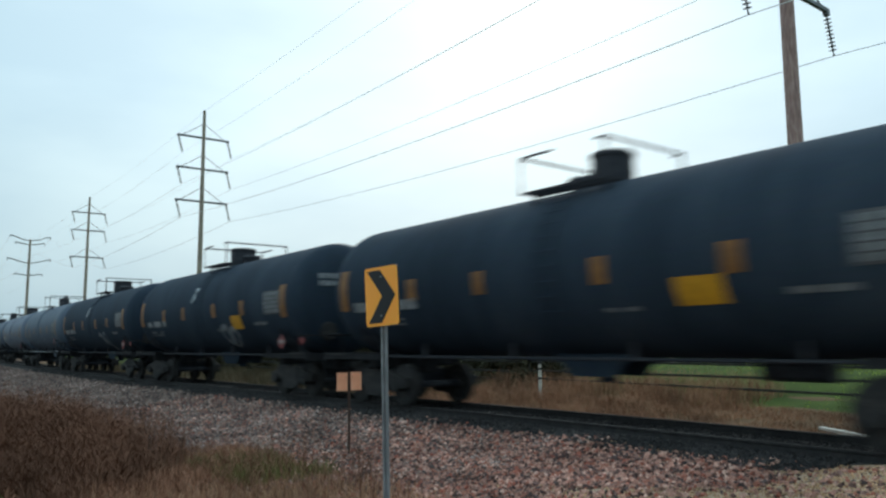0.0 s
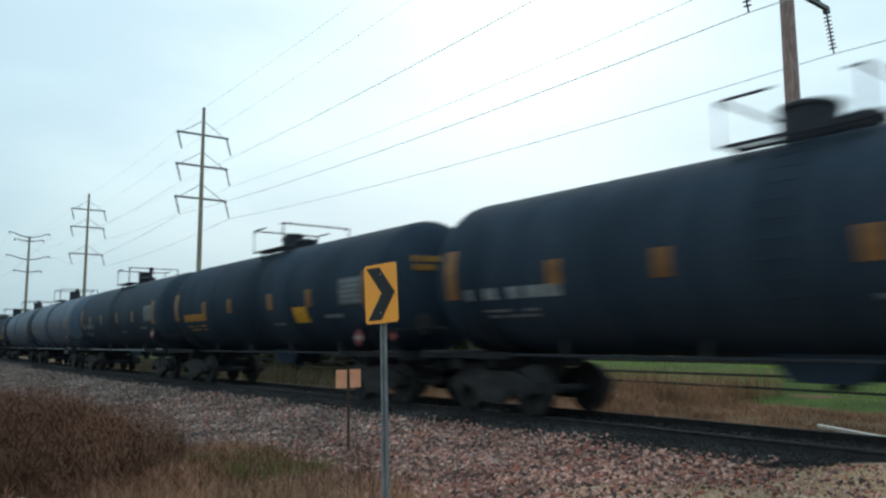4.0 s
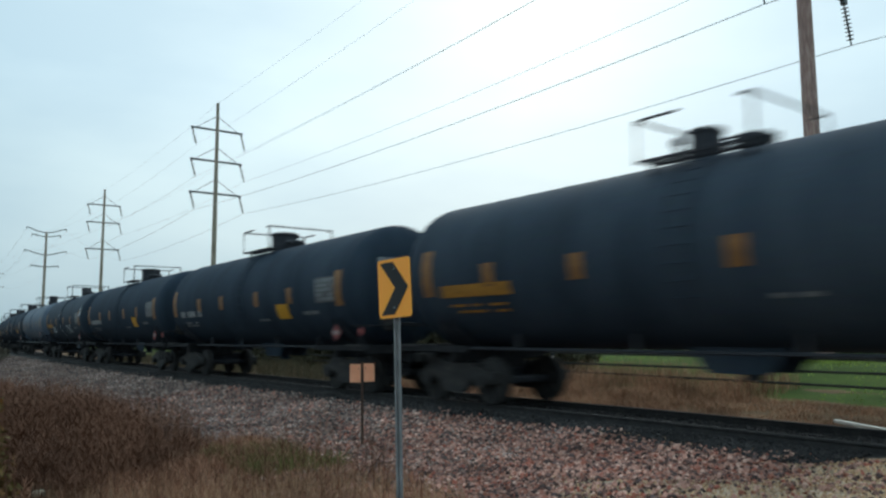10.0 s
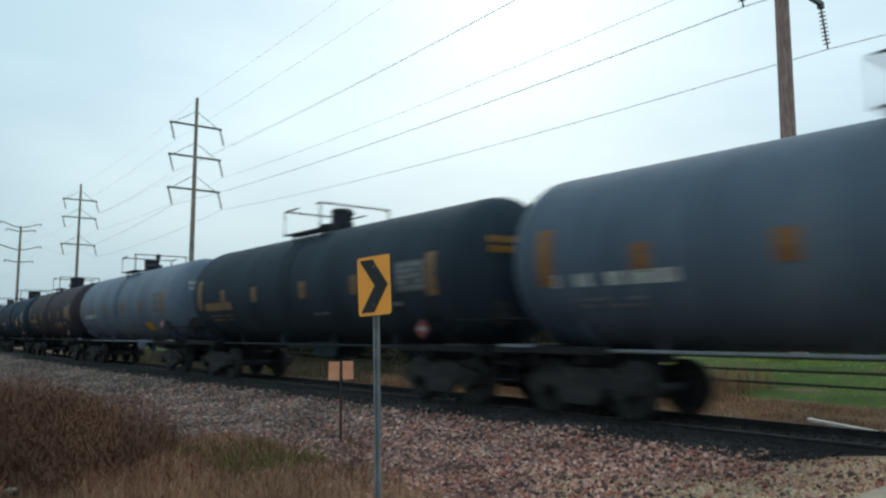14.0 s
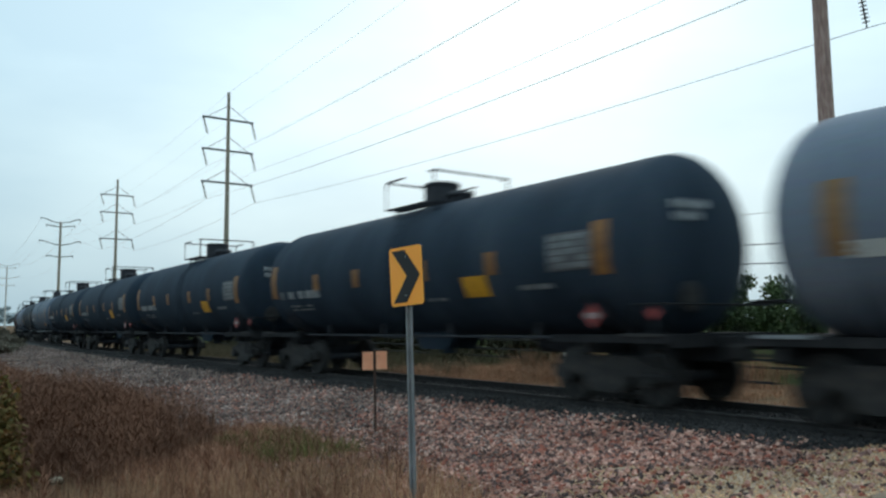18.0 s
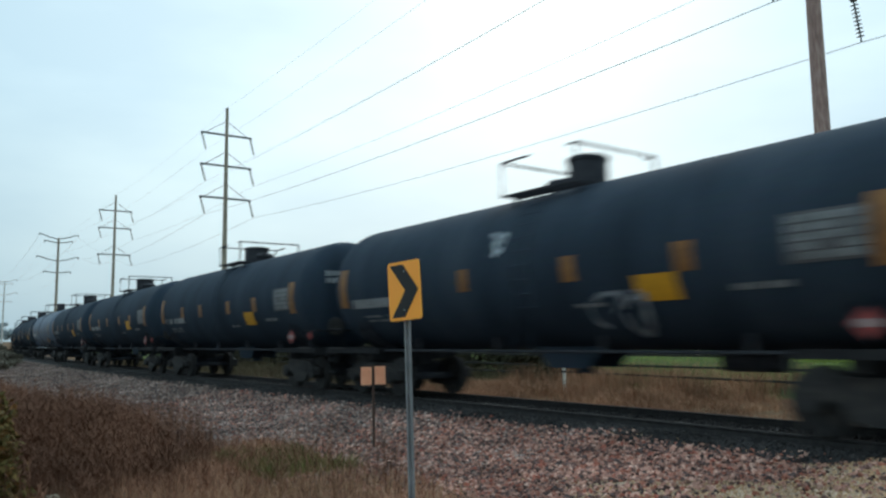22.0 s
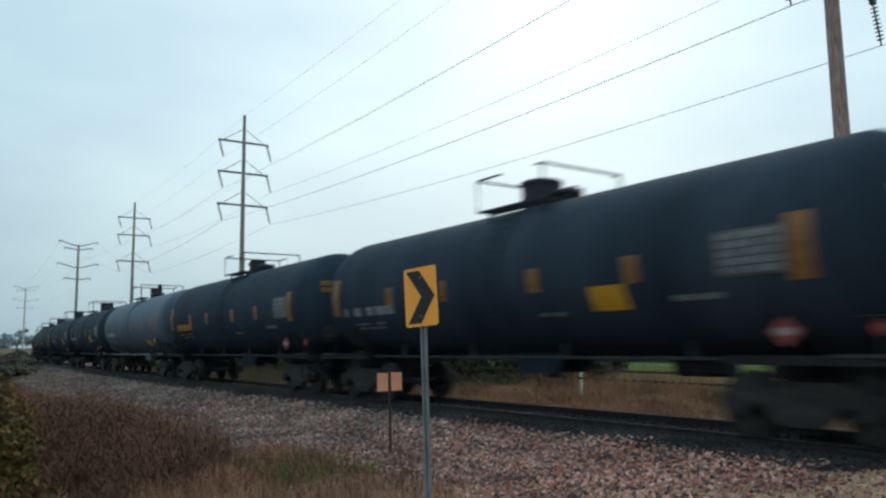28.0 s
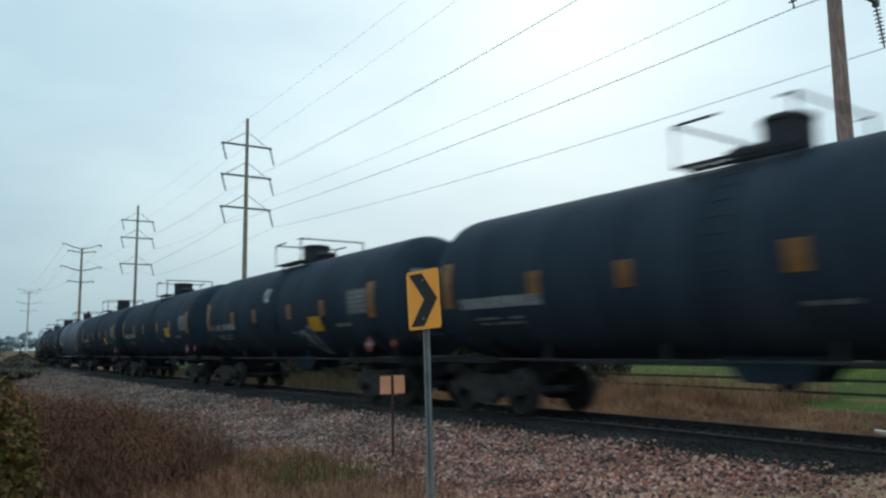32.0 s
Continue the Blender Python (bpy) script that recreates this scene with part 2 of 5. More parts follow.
def smooth(bm, angle=40):
    for f in bm.faces:
        f.smooth = True
    for e in bm.edges:
        if len(e.link_faces) == 2 and e.calc_face_angle(0) > radians(angle):
            e.smooth = False


def swept(name, profile, s0, s1, step, mat, kind_label, category="", closed=False):
    """A profile of (offset, z) laid along the track."""
    n = max(2, int((s1 - s0) / step) + 1)
    verts, faces = [], []
    k = len(profile)
    for i in range(n):
        s = s0 + (s1 - s0) * i / (n - 1)
        verts += [tuple(lay(s, o, z)) for o, z in profile]
    for i in range(n - 1):
        for j in range(k if closed else k - 1):
            a, b = i * k + j, i * k + (j + 1) % k
            faces.append((a, b, b + k, a + k))
    me = bpy.data.meshes.new(name)
    me.from_pydata(verts, [], faces)
    me.materials.append(mat)
    ob = new(name, me)
    bmx = bmesh.new()
    bmx.from_mesh(me)
    bmesh.ops.recalc_face_normals(bmx, faces=bmx.faces)
    bmx.to_mesh(me)
    bmx.free()
    return tagged(ob, kind_label, category, "", "structure")


# ---- ground, road and track ----
def ramp01(v, a, b):
    v = min(1.0, max(0.0, (v - a) / (b - a)))
    return v * v * (3 - 2 * v)


def road_edge(x):
    return (4.62 + 0.2 * math.sin(x * 0.9) + 0.16 * math.sin(x * 2.7 + 1) + 0.07 * math.sin(x * 7.1)
            + 1.6 * ramp01(8.0 - x, 0.0, 1.4) - 2.6 * ramp01(5.9 - x, 0.0, 2.4))


def soil_z(x, y):
    s, o = track_offset(x, y)
    z = -0.5 + fall(s) + 0.05 * noise.noise((x * 0.35, y * 0.35, 0.0))
    if o > 4:
        z += 0.08 * ramp01(o, 4, 9) + 0.72 * ramp01(o, 8.5, 15) - 0.72 * ramp01(o, 22, 48) - 0.5 * ramp01(o, 14, 60)
    far = math.hypot(x, y)
    if far > 40:
        z += 1.2 * ramp01(far, 40, 400) * noise.noise((x * 0.012, y * 0.012, 3.0))
    return z


def road_z(x, y):
    _, o = track_offset(x, y)
    return -0.025 - 0.2 * ramp01(abs(o), 1.6, 7.0) - 0.28 * ramp01(y, road_edge(x) - 1.8, road_edge(x) + 1.0)


SOIL = material("dry_soil", (0.13, 0.078, 0.045), 0.95, 0, 0.4, 0.8, 30, 0.6, (0.21, 0.135, 0.08), spec=0.05)
GREEN = material("green_turf", (0.06, 0.085, 0.02), 0.95, 0, 0.4, 0.5, 12, 0.3, (0.086, 0.105, 0.03), spec=0.05)
ROAD = material("sandy_gravel_road", (0.4, 0.28, 0.195), 0.95, 0, 0.5, 2.2, 60, 1.0, (0.6, 0.44, 0.32))
BED = material("ballast_bed", (0.12, 0.082, 0.067), 0.95, 0, 0.5, 5.0, 30, 1.0, (0.22, 0.155, 0.128), spec=0.1)
TIE = material("creosoted_timber", (0.028, 0.025, 0.025), 0.9, 0, 0.4, 3, 40, 0.5, (0.05, 0.045, 0.043))


def axis_steps(lo, hi, near, grow):
    """Steps that are fine near 0 and grow outwards."""
    out, v, d = [0.0], 0.0, near
    while v < hi:
        v += d
        d *= grow
        out.append(v)
    v, d = 0.0, near
    while v > lo:
        v -= d
        d *= grow
        out.insert(0, v)
    return out


def sheet(name, xs, ys, height, mat, label, category):
    verts = [(x, y, height(x, y)) for y in ys for x in xs]
    w = len(xs)
    faces = [(j * w + i, j * w + i + 1, (j + 1) * w + i + 1, (j + 1) * w + i) for j in range(len(ys) - 1) for i in range(w - 1)]
    me = bpy.data.meshes.new(name)
    me.from_pydata(verts, [], faces)
    for p in me.polygons:
        p.use_smooth = True
    me.materials.append(mat)
    return tagged(new(name, me), label, category, "", "structure")


sheet("ground", axis_steps(-4000, 4000, 0.7, 1.075), axis_steps(-4000, 4000, 0.7, 1.075), soil_z, SOIL,
      "brown dry earth with dead weeds beside the railway", "ground")

# the green field beyond the fence
FENCE_OFF = 8.6


def field_mesh():
    verts, faces = [], []
    ss = [-120 + 4.0 * i for i in range(90)]
    offs = [FENCE_OFF - 0.6, FENCE_OFF + 0.4, 10.5, 12, 13.5, 16, 19, 22, 26, 30, 36, 42, 60, 90, 140]
    for s in ss:
        for j, o in enumerate(offs):
            p = lay(s, o + (0.35 * math.sin(s * 1.3) if j == 0 else 0))
            verts.append((p.x, p.y, soil_z(p.x, p.y) + (0.03 if j else -0.05)))
    w = len(offs)
    for i in range(len(ss) - 1):
        for j in range(w - 1):
            faces.append((i * w + j, i * w + j + 1, (i + 1) * w + j + 1, (i + 1) * w + j))
    me = bpy.data.meshes.new("field")
    me.from_pydata(verts, [], faces)
    me.materials.append(GREEN)
    return tagged(new("field", me), "mown green grass field behind the rail fence", "field", "", "structure")


field_mesh()

road = sheet("road", [-14 + 0.25 * i for i in range(219)], [-6 + 0.175 * i for i in range(75)],
             lambda x, y: road_z(x, y) if y < road_edge(x) + 0.9 else -0.75, ROAD,
             "pale sandy gravel road surface at the grade crossing", "road")

BED_PROFILE = [(-5.4, -0.66), (-4.9, -0.54), (-4.2, -0.5), (-2.9, -0.33), (-1.75, -0.2), (0, -0.19), (1.75, -0.2), (2.9, -0.33), (4.2, -0.5), (4.6, -0.62)]
swept("ballast_bed", BED_PROFILE, 3.0, 1080, 3.0, BED, "reddish grey crushed stone track bed", "track bed")
swept("ballast_bed_behind", [(o, z - 0.08) for o, z in BED_PROFILE], -760, 3.0, 6.0, BED, "reddish grey crushed stone track bed", "track bed")
BED_DARK = material("dark_stone_bed", (0.034, 0.031, 0.031), 0.9, 0, 0.45, 3.0, 26, 0.8, (0.062, 0.054, 0.052))
swept("oily_bed", [(-1.7, -0.205), (-1.5, -0.152), (-0.86, -0.15), (-0.84, -0.165), (-0.66, -0.165), (-0.6, -0.15), (0.6, -0.15), (0.66, -0.165), (0.84, -0.165), (0.86, -0.15), (1.5, -0.152), (1.7, -0.205)], 3.0, 400, 3.0, BED_DARK, "dark stone between the rails", "track bed")
RAIL_PROFILE = [(-0.07, -0.17), (0.07, -0.17), (0.07, -0.15), (0.012, -0.12), (0.012, -0.045), (0.036, -0.03), (0.036, -0.004), (0.025, 0),
                (-0.025, 0), (-0.036, -0.004), (-0.036, -0.03), (-0.012, -0.045), (-0.012, -0.12), (-0.07, -0.15)]
for side in (-0.753, 0.753):
    swept("rail", [(o + side, z) for o, z in RAIL_PROFILE], -760, 1080, 4.0, RAIL_TOP, "rusty steel running rail on dark ties", "rail", True)


# ---- transmission line beyond the track ----
POLE_WOOD = material("weathered_brown_pole", (0.34, 0.215, 0.185), 0.85, 0, 0.42, 11.0, 60, 0.5, (0.5, 0.36, 0.32), True)
POLE_GREY = material("weathered_grey_brown_pole", (0.3, 0.25, 0.19), 0.8, 0, 0.35, 7.0, 30, 0.3, (0.4, 0.34, 0.27), True)
ARM_STEEL = material("dull_galvanised_steel", (0.14, 0.15, 0.155), 0.55, 0.4, 0.3, 4, 40)
GLASS_DARK = material("dark_porcelain", (0.05, 0.06, 0.065), 0.3, 0, 0.2, 5, 40)
BLACK_CABLE = material("black_insulated_cable", (0.05, 0.052, 0.055), 0.6, 0, 0.2, 5, 40)
CABLE = material("aluminium_cable", (0.7, 0.7, 0.7), 0.5, 0.0, 0.2, 5, 40)


def insulator_mesh(length, discs):
    bm = bmesh.new()
    prof = [(0.02, 0.0)]
    for i in range(discs):
        z = -length * (0.08 + 0.84 * i / discs)
        d = length * 0.84 / discs
        prof += [(0.03, z), (0.165, z - d * 0.3), (0.16, z - d * 0.42), (0.035, z - d * 0.55)]
    prof += [(0.025, -length * 0.94), (0.045, -length * 0.97), (0.02, -length)]
    lathe(bm, prof, 8, "Z")
    me = bpy.data.meshes.new("insulator")
    bm.to_mesh(me)
    bm.free()
    me.materials.append(GLASS_DARK)
    return me


INSULATOR = insulator_mesh(1.75, 9)


def power_pole(x, y, top, arms, turn, mat, label, lean=0.26, base_r=0.32, top_r=0.16, half=3.1):
    """A tall single pole with three braced crossarms and six hanging insulators; returns the wire ends."""
    root = thing("transmission_pole", pose(x, y, 0, 0, 0, turn), label, "utility pole", "transmission poles along the railway")
    bm = bmesh.new()
    rod(bm, (0, 0, -1.2), (0, 0, top), base_r, 14, top_r)
    smooth(bm)
    part("mast", bm, mat, root)
    ends = []
    for z in arms:
        bm = bmesh.new()
        box(bm, (2 * half + 0.3, 0.17, 0.2), pose(0, 0, z), 0.02)
        arm = part("crossarm", bm, ARM_STEEL, root)
        for sx in (-1, 1):
            bm = bmesh.new()
            rod(bm, (sx * 0.12, 0, z + 1.5), (sx * (half - 0.45), 0, z + 0.1), 0.035, 6)
            part("brace", bm, ARM_STEEL, root)
            bm = bmesh.new()
            box(bm, (0.22, 0.24, 0.3), pose(sx * half, 0, z - 0.1), 0.03)
            part("arm_end", bm, ARM_STEEL, arm)
            share("insulator", INSULATOR, root, pose(sx * half, 0, z - 0.2, 0, -math.degrees(lean), 0))
            ends.append(root.matrix_basis @ Vector((sx * half + 1.75 * math.sin(lean), 0, z - 0.2 - 1.75 * math.cos(lean))))
    ends.append(root.matrix_basis @ Vector((0, 0, top)))
    return ends


def gull_pole(x, y, top, turn, mat, arm_mat=ARM_STEEL):
    """A pole with four pairs of upswept arms."""
    root = thing("transmission_pole", pose(x, y, 0, 0, 0, turn), "grey-brown pole with four pairs of upswept arms", "utility pole",
                 "transmission poles along the railway")
    bm = bmesh.new()
    rod(bm, (0, 0, -1.2), (0, 0, top), 0.4, 12, 0.24)
    smooth(bm)
    part("mast", bm, mat, root)
    ends = []
    for z, half, rise in ((top - 0.3, 4.35, 1.2), (top - 1.2, 3.1, 0.45), (top - 5.7, 4.6, 1.1), (top - 8.6, 2.95, 0.35)):
        for sx in (-1, 1):
            bm = bmesh.new()
            pipe(bm, [(0, 0, z), (sx * half * 0.45, 0, z + rise * 0.35), (sx * half * 0.8, 0, z + rise * 0.85), (sx * half, 0, z + rise)], 0.13, 6)
            part("upswept_arm", bm, arm_mat, root)
            bm = bmesh.new()
            rod(bm, (sx * half, 0, z + rise), (sx * half, 0, z + rise - 0.5), 0.09, 6)
            part("line_clamp", bm, GLASS_DARK, root)
            if half > 4:
                ends.append(root.matrix_basis @ Vector((sx * half, 0, z + rise - 0.5)))
    ends += [root.matrix_basis @ Vector((sx * 3.1, 0, top - 0.75)) for sx in (-1, 1)]
    ends.append(root.matrix_basis @ Vector((0, 0, top)))
    return ends


def polar(az, dist):
    return dist * math.sin(radians(az)), dist * math.cos(radians(az))


def wire(a, b, sag, r, mat=CABLE):
    bm = bmesh.new()
    n = 18
    pts = []
    for i in range(n + 1):
        f = i / n
        p = a.lerp(b, f)
        p.z -= 4 * sag * f * (1 - f)
        pts.append(p)
    pipe(bm, pts, r, 5)
    ob = part("overhead_wire", bm, mat)
    return tagged(ob, "thin grey overhead power conductor between two poles", "wire", "overhead conductors")


ARMS = (16.45, 20.0, 23.45)
P1 = polar(64.78, 31.5)
P2 = polar(21.37, 84.2)
P3 = polar(13.95, 141.8)
P4 = polar(10.48, 207.0)
P5 = polar(7.44, 368.0)
e0 = power_pole(26.5, -52.0, 28.2, (15.15, 20.2, 24.9), 0, POLE_WOOD, "tall brown wooden pole with three braced crossarms")
e1 = power_pole(*P1, 28.2, (15.15, 20.2, 24.9), -1, POLE_WOOD, "tall brown wooden pole with three braced crossarms beside the field", 0.26, 0.33, 0.2, 3.35)
e2 = power_pole(*P2, 26.5, ARMS, -2.5, POLE_GREY, "tall grey-brown pole with three braced crossarms", half=2.68)
e3 = power_pole(*P3, 26.4, (16.0, 20.6, 23.65), -3.5, POLE_GREY, "tall grey-brown pole with three braced crossarms, lowest arm set apart", half=2.55)
e4 = gull_pole(*P4, 26.4, -3.5, POLE_GREY)
# distance haze is mixed into the colour of the farthest pole and arms
POLE_HAZE = material("hazed_pole", (0.55, 0.52, 0.48), 0.85, 0, 0.2, 1.2, 30, 0.2)
e5 = gull_pole(*P5, 26.4, -4, POLE_HAZE, POLE_HAZE)
for ea, eb, sag in ((e0, e1, 0.6), (e1, e2, 0.55), (e2, e3, 0.6), (e3, e4, 0.7), (e4, e5, 3.0)):
    for k, (a, b) in enumerate(zip(ea, eb)):
        wire(a, b, sag, 0.021 if k < 2 else 0.015 if k < 4 else 0.009)


# ---- roadside signs ----
SIGN_Y = material("amber_sign_sheeting", (1.0, 0.35, 0.018), 0.5, 0, 0.02, 2, 80, 0.0, (1.0, 0.37, 0.022), spec=0.8)
SIGN_K = material("black_sign_film", (0.012, 0.012, 0.013), 0.5, 0, 0.2, 4, 60)
SIGN_BACK = material("bare_aluminium", (0.3, 0.31, 0.32), 0.45, 0.7, 0.2, 5, 60)
POST_GREY = material("galvanised_post", (0.2, 0.2, 0.205), 0.8, 0.05, 0.3, 3, 60, 0.1)
POST_RUST = material("rusty_post", (0.055, 0.03, 0.022), 0.85, 0, 0.4, 6, 60, 0.3, (0.09, 0.05, 0.03))
ORANGE = material("faded_orange_reflector", (0.75, 0.31, 0.17), 0.5, 0, 0.12, 5, 60, 0.0, (0.8, 0.36, 0.21))


def rounded_rect(bm, w, h, r, y, thick):
    """A plate in the xz plane with rounded corners; its front is at -y."""
    pts = []
    for cx, cz, a0 in ((w / 2 - r, h / 2 - r, 0), (-w / 2 + r, h / 2 - r, 90), (-w / 2 + r, -h / 2 + r, 180), (w / 2 - r, -h / 2 + r, 270)):
        for k in range(5):
            a = radians(a0 + 22.5 * k)
            pts.append((cx + r * math.cos(a), cz + r * math.sin(a)))
    fr = [bm.verts.new((px, y, pz)) for px, pz in pts]
    bk = [bm.verts.new((px, y + thick, pz)) for px, pz in pts]
    bm.faces.new(fr)
    bm.faces.new(bk[::-1])
    n = len(pts)
    for i in range(n):
        bm.faces.new((fr[i], bk[i], bk[(i + 1) % n], fr[(i + 1) % n]))
    bmesh.ops.recalc_face_normals(bm, faces=bm.faces)


def flat_poly(bm, pts, y, thick):
    fr = [bm.verts.new((px, y, pz)) for px, pz in pts]
    bk = [bm.verts.new((px, y + thick, pz)) for px, pz in pts]
    bm.faces.new(fr)
    bm.faces.new(bk[::-1])
    n = len(pts)
    for i in range(n):
        bm.faces.new((fr[i], bk[i], bk[(i + 1) % n], fr[(i + 1) % n]))
    bmesh.ops.recalc_face_normals(bm, faces=bm.faces)


def chevron_sign(x, y, z_mid, turn, lean, tilt):
    root = thing("chevron_sign", pose(x, y, z_mid, 0, lean, turn), "amber curve sign with black chevron on grey steel post", "road sign")
    bm = bmesh.new()
    rounded_rect(bm, 0.457, 0.61, 0.035, 0, 0.004)
    plate = part("sign_plate", bm, SIGN_Y, root)
    plate.matrix_basis = pose(0, 0, 0, 0, tilt, 0)
    bm = bmesh.new()
    rounded_rect(bm, 0.457, 0.61, 0.035, 0.0045, 0.02)
    part("sign_back", bm, SIGN_K, plate, "dark folded rim behind the plate")
    bm = bmesh.new()
    flat_poly(bm, [(-0.19, 0.272), (-0.005, 0.272), (0.195, 0.0), (-0.005, -0.272), (-0.19, -0.272), (0.012, 0.0)], -0.004, 0.003)
    part("chevron", bm, SIGN_K, plate, "black chevron arrow pointing sideways")
    bm = bmesh.new()
    # flanged channel post behind the plate
    prof = [(-0.043, 0.02), (-0.024, 0.02), (-0.019, 0.045), (0.019, 0.045), (0.024, 0.02), (0.043, 0.02), (0.043, 0.026), (0.029, 0.026), (0.024, 0.051), (-0.024, 0.051),
            (-0.029, 0.026), (-0.043, 0.026)]
    rows = [[bm.verts.new((px, py + 0.008, z)) for px, py in prof] for z in (-2.75, 0.2)]
    bm.faces.new(rows[0])
    bm.faces.new(rows[1][::-1])
    for i in range(len(prof)):
        j = (i + 1) % len(prof)
        bm.faces.new((rows[0][i], rows[1][i], rows[1][j], rows[0][j]))
    bmesh.ops.recalc_face_normals(bm, faces=bm.faces)
    part("post", bm, POST_GREY, root, "galvanised flanged channel post")
    for z in (-0.2, 0.2):
        bm = bmesh.new()
        rod(bm, (0, -0.008, z), (0, 0.03, z), 0.009, 8)
        part("bolt", bm, SIGN_BACK, root)
    return root


SIGN_AZ, SIGN_D = 34.6, 7.82
sx, sy = polar(SIGN_AZ, SIGN_D)
chevron_sign(sx, sy, CAM_Z + 0.466, -SIGN_AZ - 43.5, -1.4, -2.2)


def track_marker(x, y, z, height, turn):
    root = thing("track_marker", pose(x, y, z, 0, -0.5, turn), "rusty steel post with two faded orange reflector plates in the ballast", "marker post")
    bm = bmesh.new()
    box(bm, (0.045, 0.008, height + 0.4), pose(0, 0.014, height / 2 - 0.2))
    box(bm, (0.008, 0.04, height + 0.4), pose(0, 0.034, height / 2 - 0.2))
    part("post", bm, POST_RUST, root)
    for sxx in (-1, 1):
        bm = bmesh.new()
        rounded_rect(bm, 0.185, 0.31, 0.01, 0, 0.006)
        pl = part("reflector_plate", bm, ORANGE, root)
        pl.matrix_basis = pose(sxx * 0.118, 0, height - 0.18 + sxx * 0.004, 0, sxx * -0.6, 0)
        bm = bmesh.new()
        rod(bm, (-sxx * 0.06, -0.006, 0.08), (-sxx * 0.06, 0.012, 0.08), 0.008, 6)
        part("rivet", bm, POST_RUST, pl)
    return root


mx_, my_ = polar(32.28, 13.25)
track_marker(mx_, my_, -0.5, 1.42, -32)


# ---- beyond the track: fence, marker, board, second pole line ----
FENCE_WOOD = material("dark_stained_fence_timber", (0.022, 0.02, 0.017), 0.85, 0, 0.35, 4, 40, 0.3, (0.045, 0.04, 0.034))


def rail_fence():
    root = thing("rail_fence", pose(0, 0, 0), "dark stained three-rail fence along the edge of the green field", "fence")
    bay = 12.8
    for i in range(-2, 7):
        s = 7.0 + i * bay
        p = lay(s, FENCE_OFF)
        bm = bmesh.new()
        box(bm, (0.06, 0.06, 1.65), pose(p.x, p.y, p.z + 0.06, 0, 0, -math.degrees(s / BEND)), 0.012)
        part("post", bm, FENCE_WOOD, root)
        for z in (0.09, 0.40, 0.74):
            a, b = lay(s, FENCE_OFF - 0.08, z), lay(s + bay, FENCE_OFF - 0.08, z)
            mid = (a + b) / 2
            bm = bmesh.new()
            box(bm, (0.04, (b - a).length - 0.01, 0.065), pose(mid.x, mid.y, mid.z, random.uniform(-0.4, 0.4), 0, -math.degrees((s + bay / 2) / BEND)), 0.008)
            part("fence_rail", bm, FENCE_WOOD, root)
    return root


rail_fence()

WHITE_PLASTIC = material("dirty_white_plastic", (0.55, 0.5, 0.43), 0.55, 0, 0.25, 5, 50)
wm = polar(46.4, 24.4)
mark = thing("marker_post", pose(wm[0], wm[1], -0.42), "white plastic marker post with dark bands in dry grass", "marker post")
bm = bmesh.new()
rod(bm, (0, 0, -0.3), (0, 0, 1.12), 0.055, 12)
smooth(bm)
part("tube", bm, WHITE_PLASTIC, mark)
bm = bmesh.new()
rod(bm, (0, 0, 1.1), (0, 0, 1.2), 0.062, 12)
part("cap", bm, SIGN_K, mark)
for zb in (0.62, 0.92):
    bm = bmesh.new()
    rod(bm, (0, 0, zb), (0, 0, zb + 0.07), 0.058, 12)
    part("band", bm, SIGN_K, mark)

bm = bmesh.new()
box(bm, (0.09, 3.4, 0.07), None, 0.01)
ob = part("white_board", bm, WHITE_PLASTIC)
ob.matrix_basis = pose(13.95, 5.6, -0.26, -1.0, 0, -38)
tagged(ob, "weathered white timber board lying at the edge of the crossing", "board")


# ---- the train ----
TANK_R, TANK_Z = 1.565, 2.68
TANK_HALF = 7.5       # half length over the heads
HEAD = 0.68            # depth of a head
TRUCK_Y = 6.0
MESHES = {}
WHEELS = {}
WHEEL_R = 0.457


def cached(key, build, mat):
    """Builds a mesh once for each key and material."""
    if (key, mat.name) not in MESHES:
        bm = bmesh.new()
        build(bm)
        me = bpy.data.meshes.new(key)
        bm.to_mesh(me)
        bm.free()
        me.materials.append(mat)
        MESHES[key, mat.name] = me
    return MESHES[key, mat.name]


def tank_shell(bm):
    prof = []
    for i in range(11):
        a = radians(90 * i / 10)
        prof.append((max(0.02, TANK_R * math.sin(a) ** 0.66), -TANK_HALF + HEAD * (1 - math.cos(a))))
    body = TANK_HALF - HEAD
    for y in (-body + 0.1, -body * 0.5, 0, body * 0.5, body - 0.1):
        prof.append((TANK_R, y))
    for i in range(10, -1, -1):
        a = radians(90 * i / 10)
        prof.append((max(0.02, TANK_R * math.sin(a) ** 0.66), TANK_HALF - HEAD * (1 - math.cos(a))))
    lathe(bm, prof, 56)
    smooth(bm)


def seam_ring(bm):
    lathe(bm, [(TANK_R - 0.01, -0.035), (TANK_R + 0.005, -0.02), (TANK_R + 0.005, 0.02), (TANK_R - 0.01, 0.035)], 56)
    smooth(bm)


def saddle_band(bm):
    lathe(bm, [(TANK_R - 0.01, -0.3), (TANK_R + 0.02, -0.28), (TANK_R + 0.02, 0.28), (TANK_R - 0.01, 0.3)], 56)
    smooth(bm)


